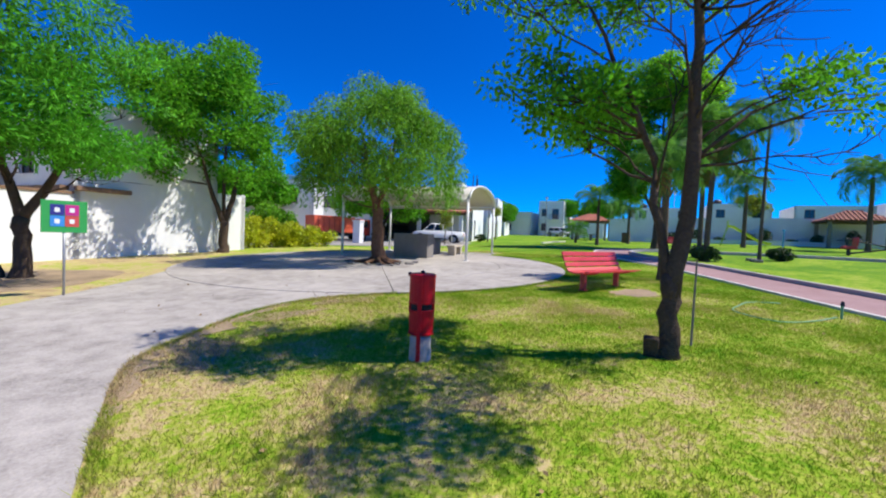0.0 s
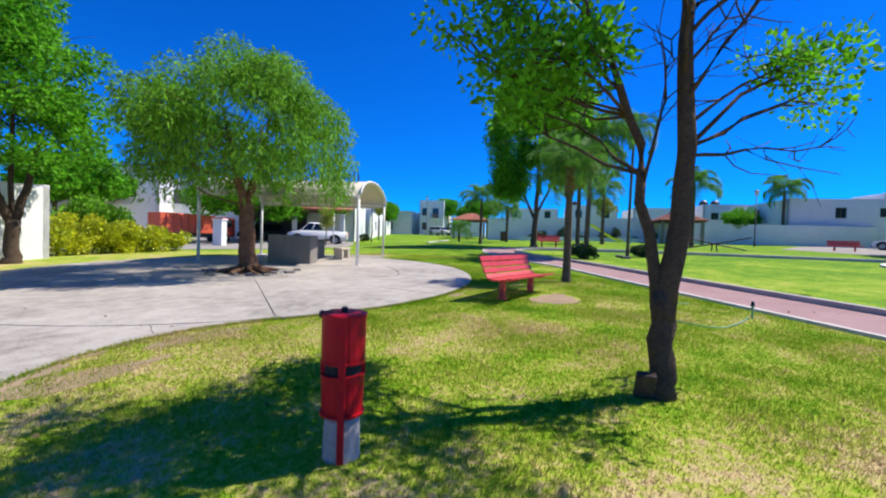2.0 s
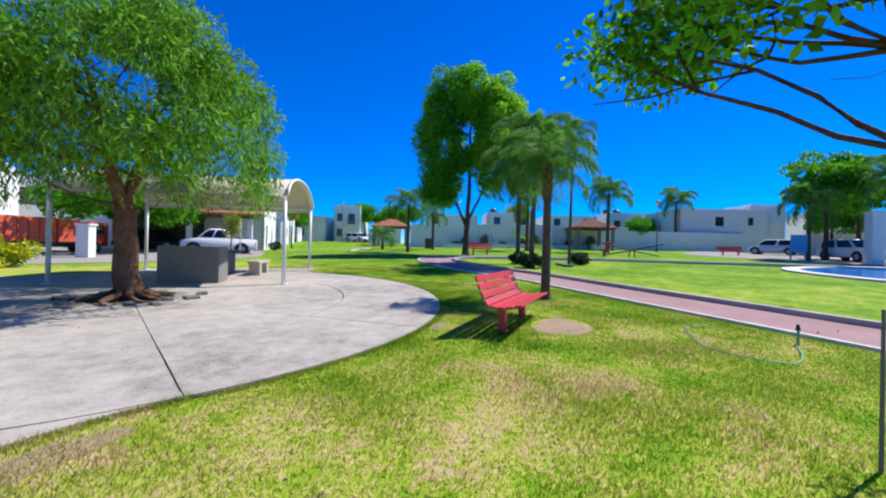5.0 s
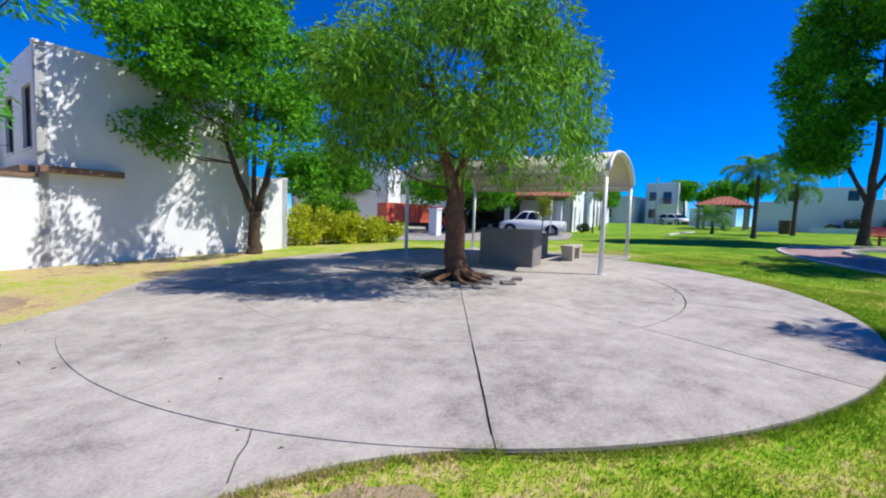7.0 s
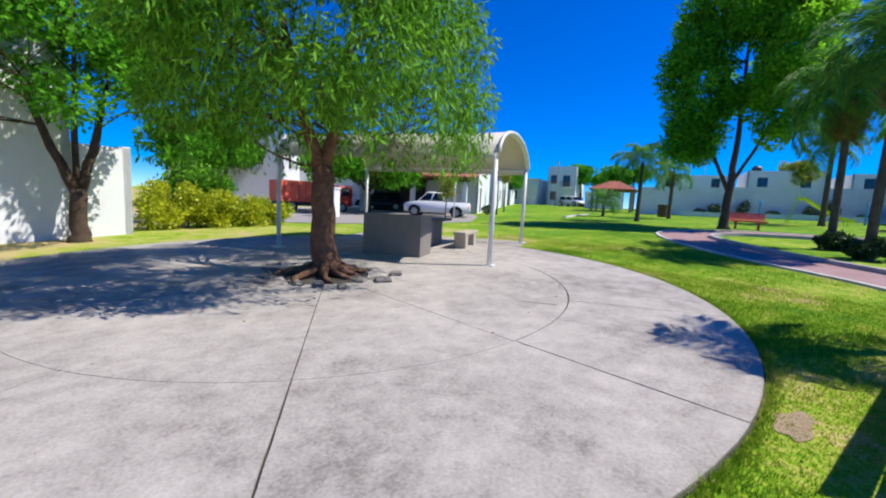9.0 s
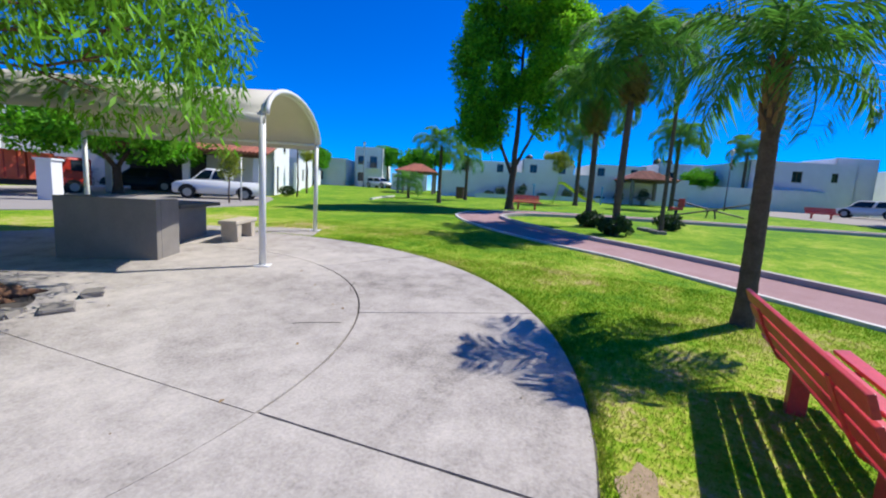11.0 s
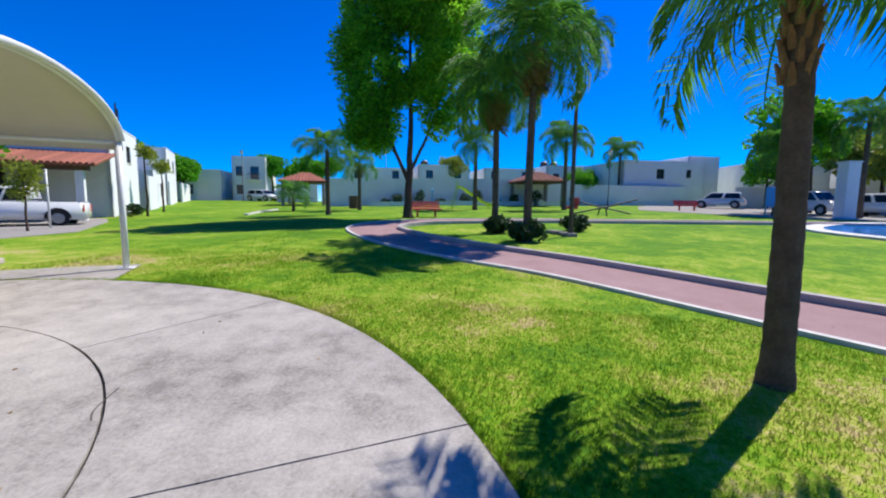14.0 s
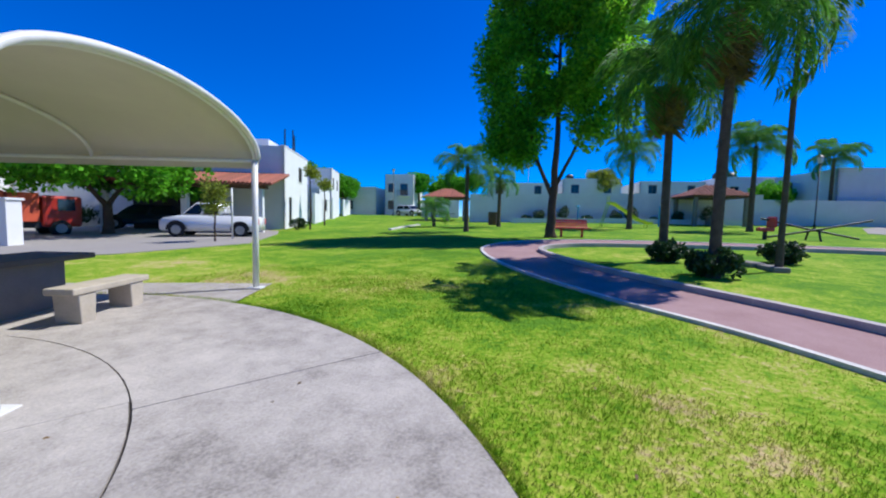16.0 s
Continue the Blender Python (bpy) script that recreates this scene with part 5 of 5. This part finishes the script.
def cargo_truck():
    t = thing("cargo_truck", on(13.35, 35.9, 2), "orange-red box truck parked on the side street", "truck")
    part("cargo_box", B(0, 2.7, -1, 1, .75, 2.2, bev=.03), ORANGE, t)
    part("rear_box", B(2.78, 3.9, -1, 1, .75, 2.15, bev=.03), ORANGE, t)
    for k in range(5):
        part("rib", B(.35 + .5 * k, .4 + .5 * k, -1.03, -1.002, .85, 2.1), CARR, t)
    part("chassis", B(.1, 5.2, -.8, .8, .45, .74), BLACKM, t)
    c = part("cab", B(4.0, 5.6, -.95, .95, .5, 2.05, bev=.12), CARR, t, "dark red cab")
    part("windscreen", B(5.55, 5.62, -.8, .8, 1.3, 1.95), GLASS, c)
    part("side_window", B(4.6, 5.3, -.97, -.94, 1.3, 1.9), GLASS, c)
    for sx in (.9, 4.7):
        for s in (-1, 1):
            w = part("wheel", T([(sx, s * .7, .42), (sx, s * .98, .42)], .42, 18), RUBBER, t)
            part("rim", T([(sx, s * .981, .42), (sx, s * 1.0, .42)], .24, 12), STEEL, w)


cargo_truck()
t = thing("gate_pillar", on(14.9, 29.6, UA), "white rendered pillar beside the street", "pillar")
part("shaft", B(-.3, .3, -.3, .3, -.3, 1.75, bev=.01), WHITE, t)
part("cap", B(-.36, .36, -.36, .36, 1.752, 1.84, bev=.01), WHITE2, t)
t = thing("white_column", on(40.5, -13.0, 10), "white rendered gate column beyond the pool", "pillar")
part("shaft", B(-.4, .4, -.4, .4, -.3, 3.6, bev=.02), WHITE, t)
part("cap", B(-.46, .46, -.46, .46, 3.602, 3.7, bev=.01), WHITE2, t)
t = thing("notice_board", on(40.0, -8.6, -70), "blue notice panel on two posts", "sign")
part("panel", B(-.6, .6, -.03, .03, .7, 2.0, bev=.01), TURQ, t)
for s in (-.5, .5):
    part("post", B(s - .04, s + .04, .035, .1, -.2, 2.0), STEEL, t)


# ---- playground ----
def slide():
    t = thing("playground_slide", on(42.6, 13.2, -62), "yellow-green playground slide on the far lawn", "slide")
    bm = bmesh.new()
    prev = None
    for x, z in ((0, 1.7), (.4, 1.65), (2.2, .5), (2.9, .28), (3.2, .27)):
        ring = [bm.verts.new((x, y, z + q)) for y, q in ((-.28, .18), (-.24, 0), (.24, 0), (.28, .18))]
        if prev:
            for k in range(3):
                bm.faces.new((prev[k], ring[k], ring[k + 1], prev[k + 1]))
        prev = ring
    bmesh.ops.solidify(bm, geom=bm.faces[:], thickness=.03)
    part("chute", bm, YELLOW, t)
    for y in (-.25, .25):
        part("leg", T([(-.5, y, -.1), (0, y, 1.7), (0, y, 2.3)], .03, 8), YELLOW, t)
        part("foot_post", T([(2.8, y, -.1), (2.8, y, .3)], .03, 8), YELLOW, t)
    for k in range(5):
        part("rung", T([(-.5 + .5 * (k + 1) / 6, -.25, 1.8 * (k + 1) / 6 - .1), (-.5 + .5 * (k + 1) / 6, .25, 1.8 * (k + 1) / 6 - .1)], .02, 6), YELLOW, t)


def seesaw(x, y, rz):
    t = thing("seesaw", on(x, y, rz), "dark metal seesaw frame on the playground lawn", "seesaw")
    for s in (-1, 1):
        part("plank", T([(0, s * .35, .55), (2.2 * s, s * .35, .12)], .05, 8), BLACKM, t)
        part("plank", T([(0, s * .35, .55), (-2.2 * s, s * .35, 1.05)], .05, 8), BLACKM, t)
        part("trestle", T([(0, s * .6, -.1), (0, s * .35, .55)], .05, 8), BLACKM, t)
    part("axle", T([(0, -.6, .55), (0, .6, .55)], .04, 8), BLACKM, t)


slide()
seesaw(37.2, 2.6, -70)
t = thing("spring_rider", on(36.6, 4.6, -60), "red spring rider on the playground lawn", "spring rider")
part("spring", T([(0, 0, -.05), (0, 0, .4)], .1, 10), BLACKM, t)
part("seat", B(-.4, .4, -.15, .15, .4, .6, bev=.06), RED, t)
part("shield", B(.25, .38, -.3, .3, .6, 1.15, bev=.05), RED, t)
t = thing("litter_bin", on(41.3, 21.8), "brown litter drum near the boundary wall", "litter bin")
part("drum", T([(0, 0, -.02), (0, 0, 1.05)], [.38, .42], 14), WOODB, t)
for x, y in ((42.0, 15.2), (46.2, 10.0)):
    t = thing("playground_post", on(x, y), "blue playground post with crossbar", "playground frame")
    part("upright", T([(0, 0, -.1), (0, 0, 1.6)], .06, 8), TURQ, t)
    part("crossbar", T([(-.5, 0, 1.5), (.5, 0, 1.5)], .05, 8), TURQ, t)

# ---- further trees ----
bl = crown_blobs((0, 0, 3.3), (5.0, 4.6, 2.3), 70, .7, 1.1, .7, .3, -.6)
tree("broad dark street tree shading parked cars", 19.6, 33.9, [[(0, 0, 0, .28), (0, 0, .9, .22), (0, 0, 1.6, .2)], [(0, 0, 1.5, .14), (.9, .2, 2.8, .08)], [(0, 0, 1.5, .14), (-1, 0, 2.8, .08)]], bl, 15000, .3, .26, LEAF_A, BARK, twigs=20)
bl = crown_blobs((0, 0, 1.9), (.7, .7, .9), 12, .25, .4, .9, .2)
tree("thin olive-leaved sapling on the lawn edge", 20.2, 25.3, [[(0, 0, 0, .04), (.02, 0, 1, .035), (0, 0, 2.2, .015)]], bl, 1500, .14, .18, LEAF_O, BARK, twigs=12, shell=.1)
for x, y, h in ((29.5, 30.0, 3.8), (33.6, 33.0, 3.2)):
    bl = crown_blobs((0, 0, h), (.7, .7, .6), 8, .25, .4, .9, .2)
    tree("slender young street tree with a small crown", x, y, [[(0, 0, 0, .07), (.03, 0, 1.5, .06), (0, 0, h, .03)]], bl, 900, .16, .22, LEAF_O, BARK, twigs=8, shell=.1)
for x, y, rr, h, mt in ((56.5, 56.0, 3.2, 4.6, LEAF_A), (52.0, 55.0, 3.4, 4.8, LEAF_A), (67.5, 47.0, 3.0, 5.2, LEAF_J), (53.5, 50.5, 2.4, 3.8, LEAF_A), (56.5, 53.0, 2.4, 4.2, LEAF_A), (62, 35, 2.2, 4.6, LEAF_A), (66, 18, 2.4, 4.8, LEAF_O), (72, 44, 4, 4.5, LEAF_A), (58.5, -27.5, 5.2, 6.0, LEAF_O), (52.0, -25.5, 4.2, 4.6, LEAF_O), (66.5, .5, 2.0, 3.3, LEAF_A), (58.5, 1.5, 1.6, 2.6, LEAF_A), (11.5, 42, 3.2, 4.6, LEAF_A), (30, 44, 3, 4, LEAF_A), (9.0, 41.0, 3.0, 4.2, LEAF_A), (26.5, 40.5, 3.4, 3.6, LEAF_A), (60, -18, 3, 4, LEAF_A), (61, -33, 4, 5, LEAF_O), (45.0, -12.0, 3.2, 6.6, LEAF_A), (48.5, -15.5, 2.8, 5.4, LEAF_A)):
    bl = crown_blobs((0, 0, h), (rr, rr, rr * .8), 34, rr * .2, rr * .32, .85, .3, -.7)
    tree("leafy tree among the houses" if mt is not LEAF_O else "olive-green bushy tree beyond the pool", x, y, [[(0, 0, 0, .22), (.1, 0, h * .4, .16), (0, .1, h, .06)]], bl, 6500, rr * .1, .3, mt, BARK, twigs=16, group="trees among the houses")
for x, y, rr in ((39.0, -19.5, .9),):
    shrub("shrub", "low yellow-green shrub by the street", x, y, (rr, rr * .8, .5), 1500, .12, LEAF_O)
palm("slim dark-trunked palm beside a clipped bush", 23.4, 5.9, 6.6, .075, 1.6, 13, (.15, -.05), 2.5, False, 0, 41)


# ---- lawn details ----
def hose():
    t = thing("garden_hose", on(9.2, 1.9), "green garden hose lying on the lawn", "hose")
    pts = [(1.3, .35), (.9, .75), (.2, .75), (-.4, .65), (-.75, .2), (-.75, -.2), (-.2, -.45), (.5, -.6)]
    ln = smooth_line(pts, 5)
    part("tube", T([(x, y, .03 + gz(9.2 + x, 1.9 + y) - gz(9.2, 1.9)) for x, y in ln], .010, 6), HOSE, t, smooth=True)


def sprinkler(x, y):
    t = thing("lawn_sprinkler", on(x, y), "small dark sprinkler spike standing in the lawn", "sprinkler")
    part("spike", T([(0, 0, -.05), (0, 0, .22)], .018, 8), HOSE, t)
    part("head", T([(0, 0, .22), (.02, 0, .3)], [.035, .02], 8), BLACKM, t)


t = thing("marker_pole", on(21.3, 25.8), "thin white painted pole at the lawn edge", "pole")
part("shaft", T([(0, 0, -.1), (0, 0, 2.35)], .04, 8), PIPE, t, smooth=True)
for x, y, rr in ((25.0, 41.5, 1.5), (28.0, 39.0, 1.3), (22.3, 43.0, 1.5)):
    shrub("shrub", "dark garden shrub behind the parked cars", x, y, (rr, rr * .7, .8), 1800, .16, LEAF_D)
hose()
sprinkler(9.75, 1.25)
# bare branches on the sparse side of the young tree, each forking into thin twigs
bm = bmesh.new()
for foot, tip in (((.11, -.08, 2.2), (1.5, -1.2, 2.45)), ((.12, -.09, 2.45), (1.0, -.9, 3.2)), ((.15, -.07, 3.0), (1.3, -.5, 3.9)), ((.17, -.06, 3.3), (.7, -1.3, 4.1)), ((.13, -.09, 2.7), (-.3, -.9, 3.6)), ((.15, -.07, 2.9), (-.5, .3, 3.9)), ((-.03, .22, 1.9), (.15, .05, 3.3)), ((.2, -.03, 3.8), (1.1, -1.0, 4.9))):
    main = limb(bm, foot, tip, .021, .006, bend=.12, seg=6, steps=6)
    for k in range(2, 7):
        for _ in range(2):
            side = Vector(main[k]) + (Vector(tip) - Vector(foot)) * .22 + Vector(rng.normal(size=3)) * .2
            end = limb(bm, main[k], side, .009, .004, seg=5, steps=3)
            limb(bm, end[2], Vector(end[3]) + Vector(rng.normal(size=3)) * .16, .005, .003, seg=4, steps=2)
part("bare_branches", bm, BARK, young, "dark leafless branches and twigs", smooth=True)
t = thing("stake", on(5.75, 2.1), "thin weathered wooden stake beside the tree", "stake")
part("stick", T([(0, 0, -.1), (.03, 0, 1.1)], [.016, .012], 6), GREY, t)
t = thing("stub_block", on(4.89, 2.20, 20), "small dark stump block beside the trunk", "stump")
part("stump", B(-.035, .045, -.08, .08, -.05, .27, bev=.015, m=pose(0, 0, 0, 0, -24, 0)), BARK, t)
for x, y in ((24.2, 6.4), (23.5, 6.0)):
    t = thing("stone_block", on(x, y, 20), "low flat stone by the palm foot", "stone", "stones by the palm")
    part("stone", B(-.4, .4, -.2, .2, -.03, .12, bev=.04), GREY, t)
strip("kerb_stray", [(31, 24.5), (35, 26.2), (38, 27.0)], [(31.1, 24.3), (35.1, 26.0), (38.1, 26.8)], .1, .16, KERB, "pale kerb edge in the far lawn", "kerb")


def grass(name, label, cells, hmin, hmax):
    """Blades of grass scattered through rectangles of lawn, off the paved parts."""
    g = np.random.default_rng(5)
    P = []
    for x0, x1, y0, y1, dens in cells:
        n = int((x1 - x0) * (y1 - y0) * dens)
        P.append(np.c_[g.uniform(x0, x1, n), g.uniform(y0, y1, n)])
    P = np.concatenate(P)
    keep = np.hypot(P[:, 0] - CX, P[:, 1] - CY) > ROUT + .02
    lx = np.interp(P[:, 1], [q[1] for q in walkR[:40]], [q[0] for q in walkR[:40]])
    keep &= ~((P[:, 0] < lx + .03) & (P[:, 1] < 7.3) & (P[:, 0] > -3.2))
    keep &= ~((P[:, 0] < 5.2) & (P[:, 0] > -.6) & (P[:, 1] > 6.0 + np.clip(P[:, 0] - .7, 0, 1.9) * .8) & (P[:, 1] < 12))
    nx, ny = np.array([q[0] for q in near]), np.array([q[1] for q in near])
    fx, fy = np.array([q[0] for q in far]), np.array([q[1] for q in far])
    on_path = (P[:, 1] < np.interp(P[:, 0], nx[:50], ny[:50]) + .25) & (P[:, 1] > np.interp(P[:, 0], fx[:50], fy[:50]) - .3)
    keep &= ~on_path
    keep &= ~(np.hypot((P[:, 0] - 9.3) / .66, (P[:, 1] - 4.62) / .5) < 1)
    P = P[keep]
    # longer tufts along the edges that the mower misses
    k = 9000
    a, r = g.uniform(-2.02, .7, k), ROUT + .015 + np.abs(g.normal(0, .05, k))
    E1 = np.c_[CX + r * np.cos(a), CY + r * np.sin(a)]
    q = g.uniform(8, len(walkR) - 2, 6000)
    wr = np.array(walkR)
    E2 = wr[q.astype(int)] + (wr[q.astype(int) + 1] - wr[q.astype(int)]) * (q % 1)[:, None]
    sd = wr[q.astype(int) + 1] - wr[q.astype(int)]
    sd /= np.linalg.norm(sd, axis=1)[:, None] + 1e-9
    E2 = E2 + np.c_[sd[:, 1], -sd[:, 0]] * (.01 + np.abs(g.normal(0, .05, 6000)))[:, None]
    ne = len(E1) + len(E2)
    P = np.concatenate([P, E1, E2])
    n = len(P)
    z = np.array([gz(a, b) for a, b in P])
    # tufts: taller where the lawn is lush
    lush = np.array([noise.noise((a * .9, b * .9, 3.1)) for a, b in P])
    h = g.uniform(hmin, hmax, n) * (1 + .5 * np.clip(lush * 2, -.8, 1))
    h[-ne:] = g.uniform(.03, .075, ne)
    a = g.uniform(0, math.tau, n)
    w = g.uniform(.003, .006, n)
    tip = np.c_[P[:, 0] + g.normal(0, .5, n) * h, P[:, 1] + g.normal(0, .5, n) * h, z + h]
    v = np.empty((n, 3, 3))
    v[:, 0] = np.c_[P[:, 0] - w * np.cos(a), P[:, 1] - w * np.sin(a), z - .005]
    v[:, 1] = np.c_[P[:, 0] + w * np.cos(a), P[:, 1] + w * np.sin(a), z - .005]
    v[:, 2] = tip
    me = bpy.data.meshes.new(name)
    me.vertices.add(3 * n)
    me.vertices.foreach_set("co", v.reshape(-1))
    me.loops.add(3 * n)
    me.loops.foreach_set("vertex_index", np.arange(3 * n, dtype=np.int32))
    me.polygons.add(n)
    me.polygons.foreach_set("loop_start", np.arange(0, 3 * n, 3, dtype=np.int32))
    me.update(calc_edges=True)
    me.materials.append(BLADE)
    tagged(new(name, me), label, "grass", kind="stuff")


grass("grass", "short mown grass with dry straw-coloured patches", ((-.5, 9, -4, 7.8, 3400), (9, 14, 0, 13.0, 2600), (14, 18, 4, 14, 700), (12.5, 17, 12, 17, 700), (9, 12, -3, 0, 1200), (14, 22, 8, 16, 300)), .018, .042)
g = np.random.default_rng(9)
# fallen leaves on the lawn and plaza
LITTER = mat("fallen_leaves", (0.30, 0.19, 0.07), 0.8, var=.2, bump=0, island=.5)
n = 420
pts = np.c_[g.uniform(0, 14, n), g.uniform(-1, 14, n)]
keep = np.where(np.hypot(pts[:, 0] - CX, pts[:, 1] - CY) < ROUT, g.uniform(size=n) < .25, True)
pts = pts[keep]
pz = np.array([gz(a, b) + (.042 if math.hypot(a - CX, b - CY) < ROUT else .025) for a, b in pts])
rng = g
tagged(new("fallen_leaf_litter", leaf_mesh("fallen_leaf_litter", np.c_[pts, pz], np.tile([1.0, 0, 0], (len(pts), 1)) * g.normal(size=(len(pts), 1)), .042, .3, LITTER, 0, .25)), "scattered dry fallen leaves on lawn and plaza", "leaves", kind="stuff")
